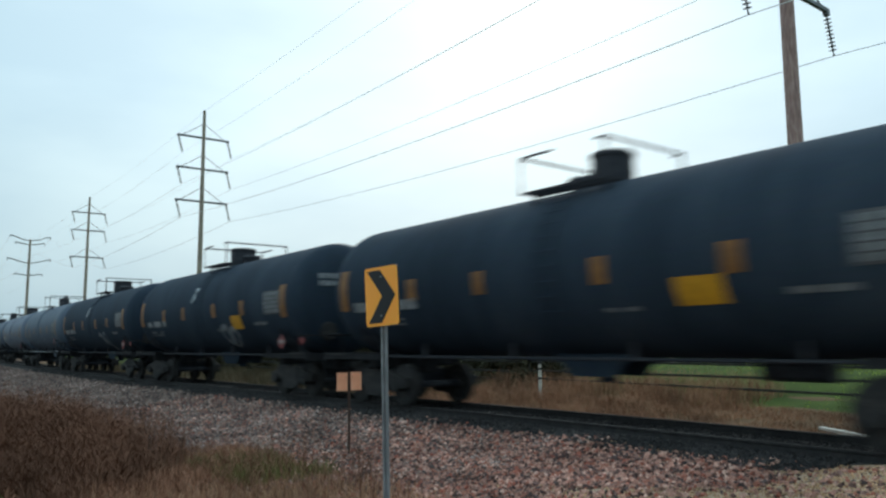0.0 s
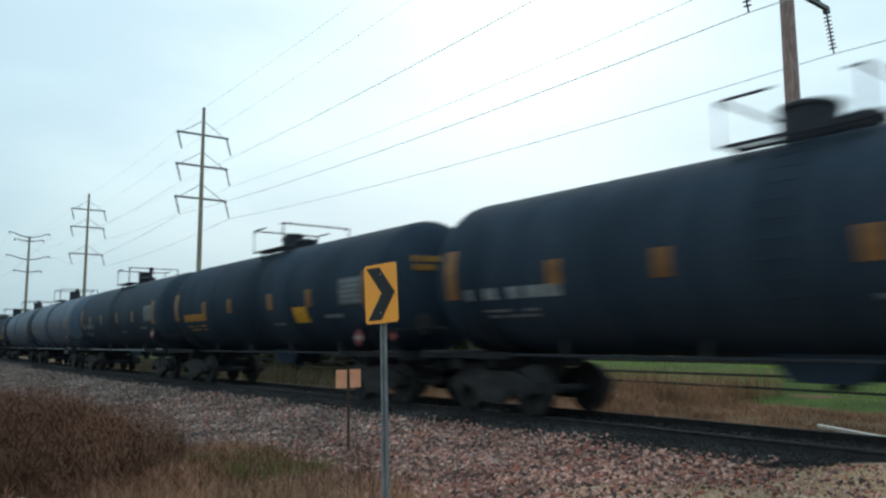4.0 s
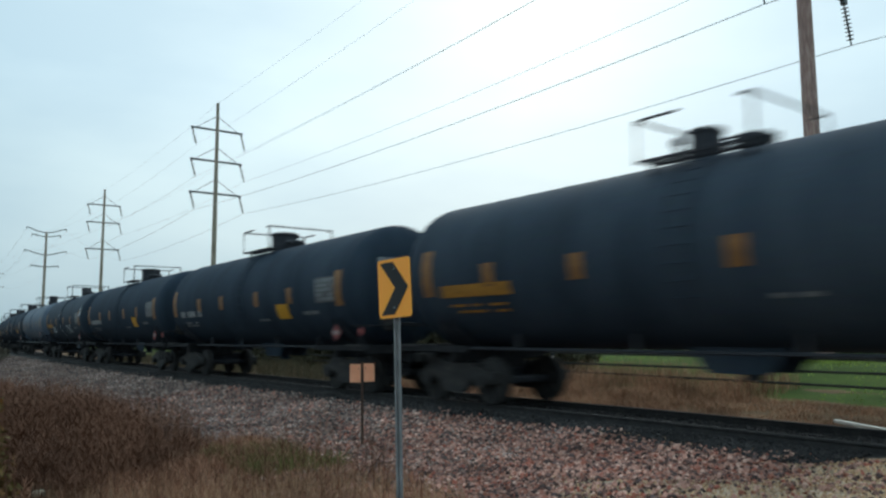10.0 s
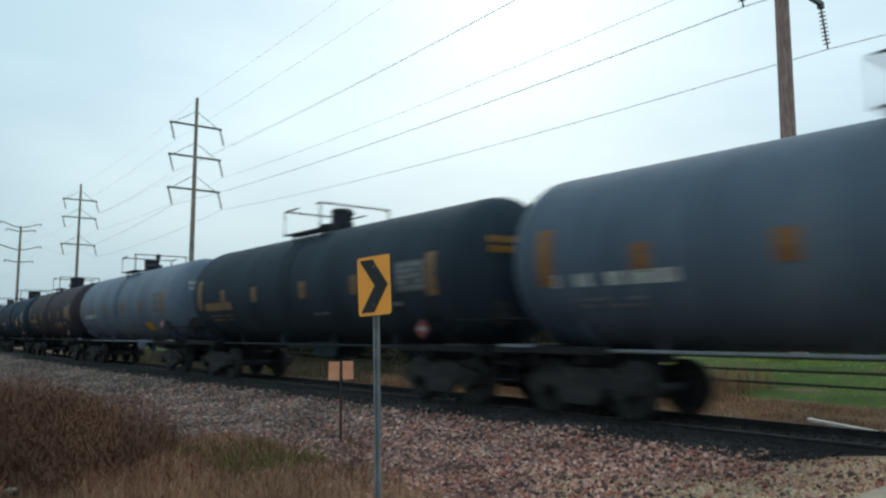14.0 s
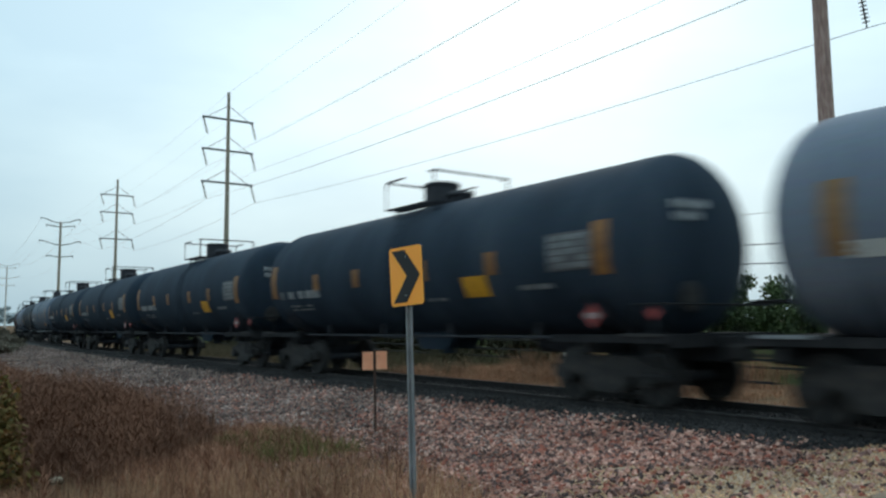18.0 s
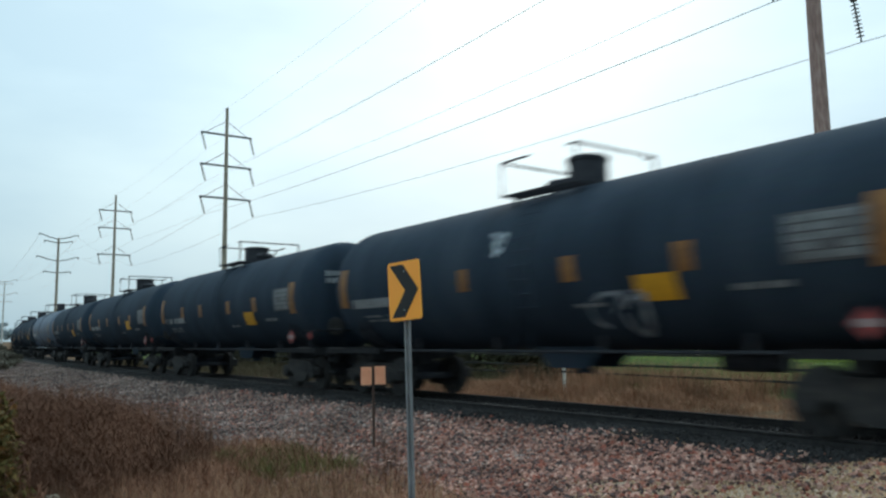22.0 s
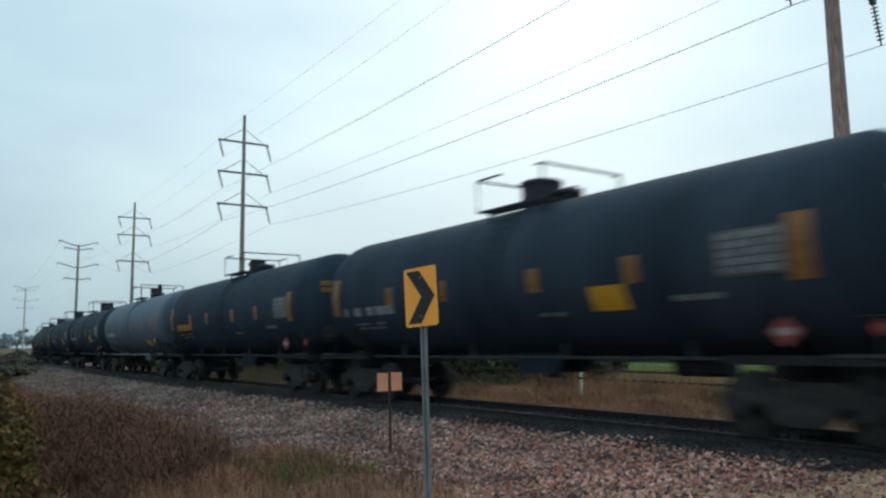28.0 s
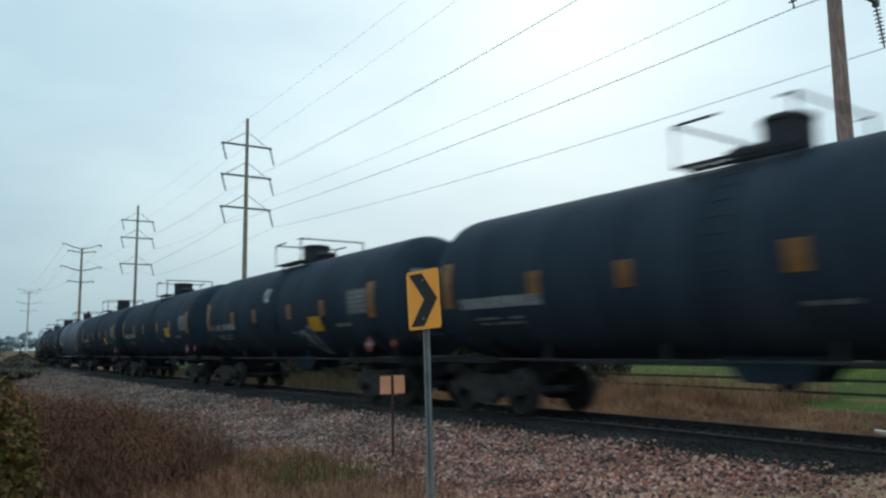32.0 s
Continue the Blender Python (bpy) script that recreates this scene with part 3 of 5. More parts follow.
def rear_head_build(bm):
    """Dished rear head laid over the shell; its paint carries the shade."""
    prof = [(TANK_R - 0.004, -6.3), (TANK_R + 0.005, -6.31), (TANK_R + 0.005, -TANK_HALF + HEAD)]
    for i in range(9, -1, -1):
        a = radians(90 * i / 10)
        prof.append((max(0.02, (TANK_R + 0.005) * math.sin(a) ** 0.66), -TANK_HALF - 0.005 + HEAD * (1 - math.cos(a))))
    lathe(bm, prof, 56)
    smooth(bm)


def patch(bm, y0, y1, z0, z1, lift=0.011):
    """A decal on the camera side of the tank between two heights above its middle."""
    a0, a1 = math.asin(max(-0.98, min(0.98, z0 / TANK_R))), math.asin(max(-0.98, min(0.98, z1 / TANK_R)))
    n = max(1, int(abs(a1 - a0) / 0.06))
    r = TANK_R + lift
    rows = []
    for i in range(n + 1):
        a = a0 + (a1 - a0) * i / n
        rows.append((bm.verts.new((-r * math.cos(a), y0, r * math.sin(a))), bm.verts.new((-r * math.cos(a), y1, r * math.sin(a)))))
    for p, q in zip(rows, rows[1:]):
        bm.faces.new((p[0], p[1], q[1], q[0]))
    return bm


def decal(car, name, mat, y0, y1, z0, z1, label="", lift=0.011):
    key = f"{name}_{y0:.2f}_{y1:.2f}_{z0:.2f}_{z1:.2f}"
    return share(name, cached(key, lambda bm: patch(bm, y0, y1, z0 - TANK_Z, z1 - TANK_Z, lift), mat), car, pose(0, 0, TANK_Z), label)


def bars(car, name, mat, y0, y1, z0, z1, rows, seed, gap=0.35, label="", holes=0.16):
    """Unreadable writing: rows of plain bars of its size, as one part."""
    def build(bm):
        rnd = random.Random(seed)
        h = (z1 - z0) / rows
        for r in range(rows):
            y = y0
            while y < y1 - 0.02:
                w = min(rnd.uniform(0.1, 0.34), y1 - y)
                if rnd.random() > holes:
                    patch(bm, y, y + w * (0.86 if holes > 0.1 else 0.97), z0 - TANK_Z + r * h, z0 - TANK_Z + (r + 1 - gap) * h)
                y += w
    return tagged(share(name, cached(f"{name}_{y0:.2f}_{z0:.2f}_{y1:.2f}_{rows}_{seed}", build, mat), car, pose(0, 0, TANK_Z), label), kind="stuff")


def graffiti(car, mat, y0, y1, z0, z1, seed):
    """Spray-painted letters: looping strokes of uneven width, as one part."""
    def build(bm):
        rnd = random.Random(seed)
        letters = max(2, int((y1 - y0) / 0.42))
        pitch = (y1 - y0) / letters
        for k in range(letters * 2):
            cy = y0 + pitch * (k // 2 + 0.5) + rnd.uniform(-0.1, 0.1) * pitch
            cz = (z0 + z1) / 2 + rnd.uniform(-0.12, 0.12) * (z1 - z0)
            ry, rz = pitch * rnd.uniform(0.35, 0.6), (z1 - z0) * rnd.uniform(0.26, 0.44)
            a0, sweep, lean = rnd.uniform(0, TAU), rnd.uniform(2.2, 5.2), rnd.uniform(-0.3, 0.3)
            width = rnd.uniform(0.035, 0.085)
            r = TANK_R + 0.013 + 0.0008 * k
            rows = []
            for i in range(15):
                f = i / 14
                a = a0 + sweep * f
                for sgn in (-1, 1):
                    w = sgn * width * (0.55 + 0.45 * math.sin(math.pi * f))
                    z = min(z1, max(z0, cz + (rz + w) * math.sin(a)))
                    y = min(y1, max(y0, cy + (ry + w) * math.cos(a * (1 if k % 2 else 1.35)) + lean * (z - cz)))
                    e = math.asin(max(-0.97, min(0.97, (z - TANK_Z) / TANK_R)))
                    rows.append(bm.verts.new((-r * math.cos(e), y, r * math.sin(e))))
            for i in range(14):
                bm.faces.new((rows[2 * i], rows[2 * i + 1], rows[2 * i + 3], rows[2 * i + 2]))
    return tagged(share("graffiti", cached(f"graffiti_{seed}_{y0:.1f}_{z0:.1f}", build, mat), car, pose(0, 0, TANK_Z), "sprayed graffiti tag"), kind="stuff")


def wheel_build(bm):
    lathe(bm, [(0.07, -0.09), (0.4, -0.09), (0.455, -0.075), (0.457, 0.0), (0.455, 0.05), (0.485, 0.06), (0.485, 0.085), (0.4, 0.08), (0.38, 0.03),
               (0.14, 0.01), (0.13, 0.07), (0.07, 0.07)], 28, "Z")
    smooth(bm)


def axle_build(bm):
    rod(bm, (-0.72, 0, 0), (0.72, 0, 0), 0.085, 12)
    for sd in (-1, 1):
        rod(bm, (sd * 0.72, 0, 0), (sd * 1.12, 0, 0), 0.07, 12)


def side_frame_build(bm):
    top = [(-1.22, 0.62), (-0.95, 0.66), (-0.5, 0.8), (0.5, 0.8), (0.95, 0.66), (1.22, 0.62), (1.22, 0.42), (1.02, 0.38), (0.62, 0.5), (0.42, 0.3),
           (0.28, 0.2), (-0.28, 0.2), (-0.42, 0.3), (-0.62, 0.5), (-1.02, 0.38), (-1.22, 0.42)]
    vs = [[bm.verts.new((x, y, z)) for y, z in top] for x in (-0.08, 0.08)]
    bm.faces.new(vs[0])
    bm.faces.new(vs[1][::-1])
    n = len(top)
    for i in range(n):
        bm.faces.new((vs[0][i], vs[0][(i + 1) % n], vs[1][(i + 1) % n], vs[1][i]))
    bmesh.ops.recalc_face_normals(bm, faces=bm.faces)
    for y in (-0.89, 0.89):
        rod(bm, (-0.16, y, 0.457), (0.1, y, 0.457), 0.14, 12)


def spring_build(bm):
    pts = []
    for i in range(33):
        a = TAU * i / 8
        pts.append((0.055 * math.cos(a), 0.055 * math.sin(a), 0.22 * i / 32))
    pipe(bm, pts, 0.014, 4)


def bolster_build(bm):
    box(bm, (2.1, 0.4, 0.3), pose(0, 0, 0.62), 0.03)


def sill_build(bm):
    box(bm, (0.55, 2.5, 0.42), pose(0, 0, 0), 0.02)
    box(bm, (2.6, 0.24, 0.3), pose(0, -0.7, 0.08), 0.02)


def coupler_build(bm):
    box(bm, (0.16, 0.75, 0.18), pose(0, 0.37, 0), 0.02)
    box(bm, (0.3, 0.26, 0.28), pose(0.0, 0.84, 0), 0.05)
    box(bm, (0.1, 0.2, 0.26), pose(-0.14, 1.0, 0), 0.03)


def saddle_build(bm):
    """Cradle that carries the tank over the bolster."""
    n = 10
    for y in (-0.18, 0.18):
        lo, hi = [], []
        for i in range(n + 1):
            a = radians(-150 + 120 * i / n)
            hi.append(bm.verts.new((TANK_R * math.cos(a) * 1.005, y, TANK_Z + TANK_R * math.sin(a) * 1.005)))
            lo.append(bm.verts.new((TANK_R * math.cos(a) * 0.95, y, min(TANK_Z + TANK_R * math.sin(a) - 0.03, 1.05 + 0.55 * abs(math.cos(a)) ** 2))))
        for i in range(n):
            bm.faces.new((lo[i], lo[i + 1], hi[i + 1], hi[i]))


def end_platform_build(bm):
    box(bm, (2.9, 0.95, 0.05), pose(0, 0, 0))
    for x in (-1.43, 1.43):
        box(bm, (0.06, 2.6, 0.13), pose(x, -0.8, -0.04))
    box(bm, (2.9, 0.05, 0.2), pose(0, 0.48, -0.07))


def end_rail_build(bm):
    """Safety railing of an end platform."""
    for sx in (-1, 1):
        pipe(bm, [(sx * 1.42, 0.45, 0), (sx * 1.42, 0.45, 0.42), (sx * 1.42, 0.38, 0.48), (sx * 1.42, -0.22, 0.48), (sx * 1.42, -0.28, 0.42), (sx * 1.42, -0.3, 0)], 0.018, 6)
    pipe(bm, [(-1.42, 0.45, 0.47), (1.42, 0.45, 0.47)], 0.02, 6)


def step_build(bm):
    for z in (0.55, 0.85):
        box(bm, (0.05, 0.45, 0.03), pose(-1.44, 0, z))
    for y in (-0.22, 0.22):
        box(bm, (0.03, 0.03, 0.75), pose(-1.44, y, 0.85))


def side_line_build(bm):
    """Brake pipe and rod run along the lower flank."""
    rod(bm, (0, -5.6, 0), (0, 5.6, 0), 0.03, 6)


def outlet_build(bm):
    """Bottom valve between its two skid plates."""
    lathe(bm, [(0.34, 0.0), (0.34, -0.12), (0.2, -0.26), (0.14, -0.42), (0.16, -0.44), (0.16, -0.5), (0.1, -0.5)], 16, "Z")
    for x in (-0.42, 0.42):
        pts = [(-0.95, 0.1), (0.95, 0.1), (0.5, -0.4), (-0.5, -0.4)]
        vs = [[bm.verts.new((x + dx, y, z)) for y, z in pts] for dx in (-0.02, 0.02)]
        bm.faces.new(vs[0])
        bm.faces.new(vs[1][::-1])
        for i in range(4):
            bm.faces.new((vs[0][i], vs[0][(i + 1) % 4], vs[1][(i + 1) % 4], vs[1][i]))
    bmesh.ops.recalc_face_normals(bm, faces=bm.faces)


def reservoir_build(bm):
    rod(bm, (0, -0.55, 0), (0, 0.55, 0), 0.2, 14)
    box(bm, (0.2, 0.05, 0.5), pose(0.02, -0.35, 0.2))
    box(bm, (0.2, 0.05, 0.5), pose(0.02, 0.35, 0.2))


DECK_X, DECK_Y, DECK_Z, GUARD = 1.1, 1.02, -0.1, 0.7


def deck_build(bm):
    """Open grating on one side of the fittings."""
    for dx in (-0.2, 0.2):
        box(bm, (0.03, 2 * DECK_Y, 0.045), pose(dx, 0, 0.01))
    for i in range(-9, 10):
        box(bm, (0.4, 0.035, 0.025), pose(0, i * 0.11, 0.015))
    for y in (-0.85, 0.85):
        box(bm, (0.05, 0.05, 0.3), pose(0, y, -0.14))


def side_guard_build(bm):
    """Corner post and top rail of a side guard in one bent tube, open towards the ladder."""
    pipe(bm, [(0, 0, 0), (0, 0, GUARD - 0.05), (0, -0.05, GUARD), (0, -0.8, GUARD)], 0.024, 6)


def rear_guard_build(bm):
    """Rear corner post with the short end of its rail."""
    pipe(bm, [(0, 0, 0), (0, 0, GUARD - 0.05), (0, 0.05, GUARD), (0, 0.2, GUARD)], 0.024, 6)


def cross_guard_build(bm):
    pipe(bm, [(-DECK_X, 0, GUARD), (DECK_X, 0, GUARD)], 0.024, 6)


def dome_build(bm):
    lathe(bm, [(0.43, -0.1), (0.43, 0.5), (0.46, 0.51), (0.46, 0.57), (0.4, 0.61), (0.1, 0.62)], 24, "Z")
    smooth(bm)


def manway_build(bm):
    lathe(bm, [(0.27, -0.15), (0.27, 0.14), (0.33, 0.15), (0.33, 0.2), (0.27, 0.25), (0.06, 0.28)], 20, "Z")
    smooth(bm)


def valve_build(bm):
    lathe(bm, [(0.1, -0.1), (0.1, 0.14), (0.06, 0.18), (0.06, 0.34), (0.11, 0.36), (0.11, 0.44), (0.05, 0.5)], 12, "Z")
    smooth(bm)


def ladder_build(bm):
    """Ladder bent over the flank of the tank."""
    def at(a):
        return -(TANK_R + 0.07) * math.cos(a), TANK_Z + (TANK_R + 0.07) * math.sin(a)
    for y in (-0.23, 0.23):
        pipe(bm, [(-1.6, y, 1.05), *[(at(radians(d))[0], y, at(radians(d))[1]) for d in range(-20, 61, 10)]], 0.014, 5)
    for i in range(10):
        d = radians(-28 + 9.3 * i)
        x, z = at(d)
        pipe(bm, [(x, -0.23, z), (x, 0.23, z)], 0.009, 4)


def handbrake_build(bm):
    lathe(bm, [(0.05, -0.03), (0.24, -0.02), (0.26, 0.0), (0.24, 0.02), (0.05, 0.03)], 16)


# fittings on the tank top: dome place, width and height; manway place; valve place and height
FITTINGS = {
    "A": (0.2, 1.0, 0.93, -0.56, None, 1), "B": (0.36, 0.72, 0.85, -0.13, -0.88, 1.35), "C": (-0.45, 0.72, 1.15, 0.26, 0.68, 0.7),
    "D": (0.45, 0.66, 0.85, -0.42, 0.93, 0.95), "E": (-0.28, 0.9, 1.0, 0.4, None, 1), "F": (-0.28, 0.66, 1.0, 0.3, -0.9, 1.0),
}
STRIP_Y = (4.35, 2.1, -0.85, -3.38)


def tank_car(spec):
    """A tank car with its trucks, fittings and markings; the origin is on the track under its middle."""
    paint = PAINT[spec["paint"]]
    black = spec["paint"] == "black"
    mid = -0.1 if black else 0.1
    car = thing("tank_car", pose(0, 0, 0), spec["label"], "tank car", "tank cars of the train")
    share("tank", cached("tank", tank_shell, paint), car, pose(0, 0, TANK_Z))
    for y in (-6.5, -4.1, 4.1, 6.5) if spec.get("band") else (-6.5, -3.3, 0.0, 3.3, 6.5):
        share("weld_seam", cached("weld_seam", seam_ring, paint), car, pose(0, y, TANK_Z))
    if spec.get("band"):
        share("middle_band", cached("middle_band", saddle_band, PAINT["deep_grey"]), car, pose(0, 0.9, TANK_Z), "dark band round the tank")
    # the backward-facing head has its shade put into a darker paint
    if spec.get("deep_grey"):
        share("rear_head", cached("rear_head", rear_head_build, PAINT["deep_grey"]), car, pose(0, 0, TANK_Z), "rear head of the tank with its shade painted in")
    # trucks
    for y in (-TRUCK_Y, TRUCK_Y):
        truck = share("truck", cached("bolster", bolster_build, STEEL_DARK), car, pose(0, y, 0))
        for x in (-1.0, 1.0):
            share("side_frame", cached("side_frame", side_frame_build, STEEL_RUST), truck, pose(x, 0, 0, 0, 0, 0 if x < 0 else 180))
            for dy in (-0.14, 0.14):
                share("spring", cached("spring", spring_build, STEEL_DARK), truck, pose(x, dy, 0.24))
        for dy in (-0.89, 0.89):
            share("axle", cached("axle", axle_build, STEEL_DARK), truck, pose(0, dy, 0.457))
            for x in (-1, 1):
                wheel = share("wheel", cached("wheel", wheel_build, STEEL_RUST), truck, pose(x * 0.79, dy, 0.457, 0, -90 * x, 0))
                WHEELS.setdefault(car.name, []).append((wheel, x, dy))
        share("tank_saddle", cached("tank_saddle", saddle_build, paint if spec.get("pale_line") else STEEL_DARK), car, pose(0, y, 0))
    for sgn in (-1, 1):
        turn = 0 if sgn > 0 else 180
        share("stub_sill", cached("stub_sill", sill_build, PLATFORM), car, pose(0, sgn * 6.5, 0.92, 0, 0, turn))
        share("coupler", cached("coupler", coupler_build, STEEL_RUST), car, pose(0, sgn * 7.0, 0.86, 0, 0, turn))
        plat = share("end_platform", cached("end_platform", end_platform_build, PLATFORM), car, pose(0, sgn * 7.2, 1.14, 0, 0, turn))
        share("end_railing", cached("end_railing", end_rail_build, PLATFORM), plat, pose(0, 0, 0.02))
        share("step", cached("step", step_build, PLATFORM), car, pose(0, sgn * 7.4, 0, 0, 0, 0))
        share("edge_plate", cached("edge_plate", lambda bm: box(bm, (0.02, 0.8, 0.05)), PIPE_LIGHT if spec.get("pale_line") else STEEL_RUST), car, pose(-1.47, sgn * 7.1, 1.16), "worn step edge")
    share("handbrake_wheel", cached("handbrake_wheel", handbrake_build, STEEL_RUST), car, pose(-0.7, -7.5, 1.75))
    line = PIPE_LIGHT if spec.get("pale_line") else STEEL_DARK
    share("brake_pipe", cached("brake_pipe", side_line_build, line), car, pose(-1.3 if spec.get("pale_line") else -0.95, 0, 1.1))
    for y in (-4.2, -1.4, 1.4, 4.2):
        share("pipe_bracket", cached("pipe_bracket", lambda bm: box(bm, (0.1, 0.06, 0.28)), STEEL_DARK), car, pose(-1.22 if spec.get("pale_line") else -0.9, y, 1.24))
    share("bottom_outlet", cached("bottom_outlet", outlet_build, paint), car, pose(0, -0.1, TANK_Z - TANK_R + 0.06))
    share("air_reservoir", cached("air_reservoir", reservoir_build, STEEL_DARK), car, pose(0.5, -3.4, 0.95))
    # top fittings
    top = TANK_Z + TANK_R
    for x in (-1, 1):
        deck = share("platform", cached("platform", deck_build, STEEL_DARK), car, pose(0.9 * x, mid, top + DECK_Z))
        edge = (DECK_X - 0.9) * x
        share("guard_rail", cached("guard_rail", side_guard_build, STEEL_DARK), deck, pose(edge, DECK_Y, 0))
        share("guard_rail", cached("rear_guard_rail", rear_guard_build, STEEL_DARK), deck, pose(edge, -DECK_Y, 0))
        if x < 0:
            for y in (-DECK_Y, DECK_Y):
                share("cross_rail", cached("cross_rail", cross_guard_build, STEEL_DARK), deck, pose(0.9, y, 0))
    dy, wide, tall, my, vy, vt = FITTINGS[spec.get("fittings", "A")]
    share("dome_housing", cached("dome_housing", dome_build, STEEL_DARK), car, pose(0, dy + mid, top) @ Matrix.Diagonal((wide, wide, tall, 1)))
    cover = share("manway_cover", cached("manway_cover", manway_build, STEEL_DARK), car, pose(0, my + mid, top))
    for k in range(6):
        a = TAU * k / 6
        share("bolt", cached("bolt", lambda bm: rod(bm, (0, 0, 0.06), (0, 0, 0.26), 0.02, 6), STEEL_DARK), cover, pose(0.32 * math.cos(a), 0.32 * math.sin(a), 0))
    if vy is not None:
        share("valve", cached("valve", valve_build, STEEL_DARK), car, pose(-0.1, vy + mid, top) @ Matrix.Diagonal((1, 1, vt, 1)))
    share("ladder", cached("ladder", ladder_build, paint), car, pose(0, mid, 0))
    # markings on the side that faces the road
    amber = REFLECT_DIM if spec.get("dim") else REFLECT
    for y in (3.85, 1.68, -1.25, -3.58) if black else STRIP_Y:
        decal(car, "reflector_strip", amber, y - 0.16, y + 0.16, 2.3, 2.74)
    front_y, rear_y = (6.6, -6.41) if black else (6.3, -6.31)
    decal(car, "reflector_strip", amber, front_y - 0.17, front_y + 0.17, 2.17, 3.12)
    decal(car, "reflector_strip", amber, rear_y - 0.17, rear_y + 0.17, 2.15, 3.04)
    white = STENCIL_DIM if spec.get("dim") or spec.get("front") == "yellow" else STENCIL
    ground_mat = STENCIL_PANEL_DIM if spec["paint"] == "brown" else STENCIL_PANEL
    decal(car, "data_panel", ground_mat, rear_y + 0.22, rear_y + 1.26, 2.26, 2.92, "dull pale ground of the stencilled data", 0.006)
    bars(car, "data_block", REFLECT_DIM if spec["paint"] == "brown" else STENCIL_DIM, rear_y + 0.25, rear_y + 1.22, 2.3, 2.9, 5, spec["seed"] % 5, 0.2, "pale block of stencilled data", 0.06)
    bars(car, "small_stencil", STENCIL_DIM, -5.15, -4.25, 1.98, 2.12, 1, spec["seed"] % 3)
    bars(car, "small_stencil", STENCIL_DIM, -1.9, -1.2, 1.86, 1.96, 1, 2)
    if spec.get("low_block"):
        white = STENCIL_BRIGHT
    front = (REFLECT_DIM if spec.get("dim") else STENCIL_YEL) if spec.get("front") == "yellow" else white
    if spec.get("front") == "yellow":
        decal(car, "name_stripe", front, 3.78, 5.86, 2.13, 2.37, "long dull orange stripe")
        bars(car, "reporting_mark", front, 4.0, 5.7, 1.82, 2.06, 2, 3, 0.6)
    else:
        bars(car, "reporting_mark", front, 3.75, 6.2, 2.13, 2.35, 1, spec["seed"] % 4, 0.05, "white stencilled reporting mark")
        bars(car, "small_stencil", STENCIL_DIM, 4.4, 5.8, 1.8, 2.0, 2, spec["seed"] % 3, 0.5)
    if spec.get("block"):
        py, pz = (-3.45, 2.05) if spec.get("high") else (-3.4, 1.9)
        decal(car, "yellow_panel", YELLOW, py, py + 0.78, pz, pz + 0.41, "bright yellow notice panel")
    if spec["paint"] == "brown":
        decal(car, "notice_panel", REFLECT_DIM, -2.75, -2.3, 1.78, 2.1, "dull brown-orange notice panel")
        decal(car, "notice_panel", ORANGE_DULL, -3.72, -3.2, 1.82, 2.08, "faded salmon notice panel")
    if spec.get("low_block"):
        decal(car, "yellow_panel", YELLOW, -4.35, -3.5, 1.55, 1.86, "yellow notice panel")
    # hazard placards
    py, pz = (-6.4, 1.76) if spec.get("pale_line") else (-5.8, 1.48) if spec.get("front") == "yellow" else (-6.03, 1.48)
    px = -math.sqrt(max(0.2, TANK_R ** 2 - (TANK_Z - pz - 0.2) ** 2)) - 0.16
    holder = share("placard_holder", cached("placard_holder", lambda bm: (box(bm, (0.012, 0.33, 0.33), pose(0, 0, 0, 45, 0, 0)), box(bm, (0.2, 0.05, 0.05), pose(0.1, 0, 0.05)))[0:0], STEEL_DARK), car, pose(px, py, pz))
    share("placard", cached("placard", lambda bm: box(bm, (0.008, 0.3, 0.3), pose(0, 0, 0, 45, 0, 0)), RED), holder, pose(-0.012, 0, 0), "red hazard placard")
    share("placard_band", cached("placard_band", lambda bm: box(bm, (0.006, 0.26, 0.1)), PLACARD_W), holder, pose(-0.02, 0, 0), "white band of the placard")
    corner = None if not black else share("corner_placard_holder", cached("corner_placard_holder", lambda bm: box(bm, (0.015, 0.04, 0.5)), STEEL_DARK), car, pose(-1.385, -7.3, 1.36))
    if corner:
        share("placard", cached("small_placard", lambda bm: box(bm, (0.012, 0.17, 0.17), pose(0, 0, 0, 45, 0, 0)), RED), corner, pose(-0.015, 0, 0.14), "red hazard placard")
    for i, (g, y0, y1, z0, z1) in enumerate(spec.get("tags", ())):
        graffiti(car, SPRAY_W if g == "w" else SPRAY_G, y0, y1, z0, z1, spec["seed"] * 7 + i)
    # stencils on the rear head
    def head_bars(bm):
        for k, (z, w) in enumerate(((0.5, 0.8), (0.3, 0.6))):
            for i in range(6):
                x0 = -0.95 + i * w / 6
                ys = []
                for x in (x0, x0 + w / 6 * 0.8):
                    for dz in (z, z + 0.14):
                        rr = math.hypot(x, dz) / TANK_R
                        a = math.asin(min(1.0, rr ** 1.515))
                        ys.append(bm.verts.new((x, -(TANK_HALF - HEAD * (1 - math.cos(a))) - 0.018, dz)))
                bm.faces.new((ys[0], ys[1], ys[3], ys[2]))
    mark = share("head_stencil", cached("head_stencil", head_bars, STENCIL_YEL if spec.get("front") == "yellow" else white), car, pose(0, 0, TANK_Z))
    tagged(mark, "stencilled mark on the tank head", kind="stuff")
    return car


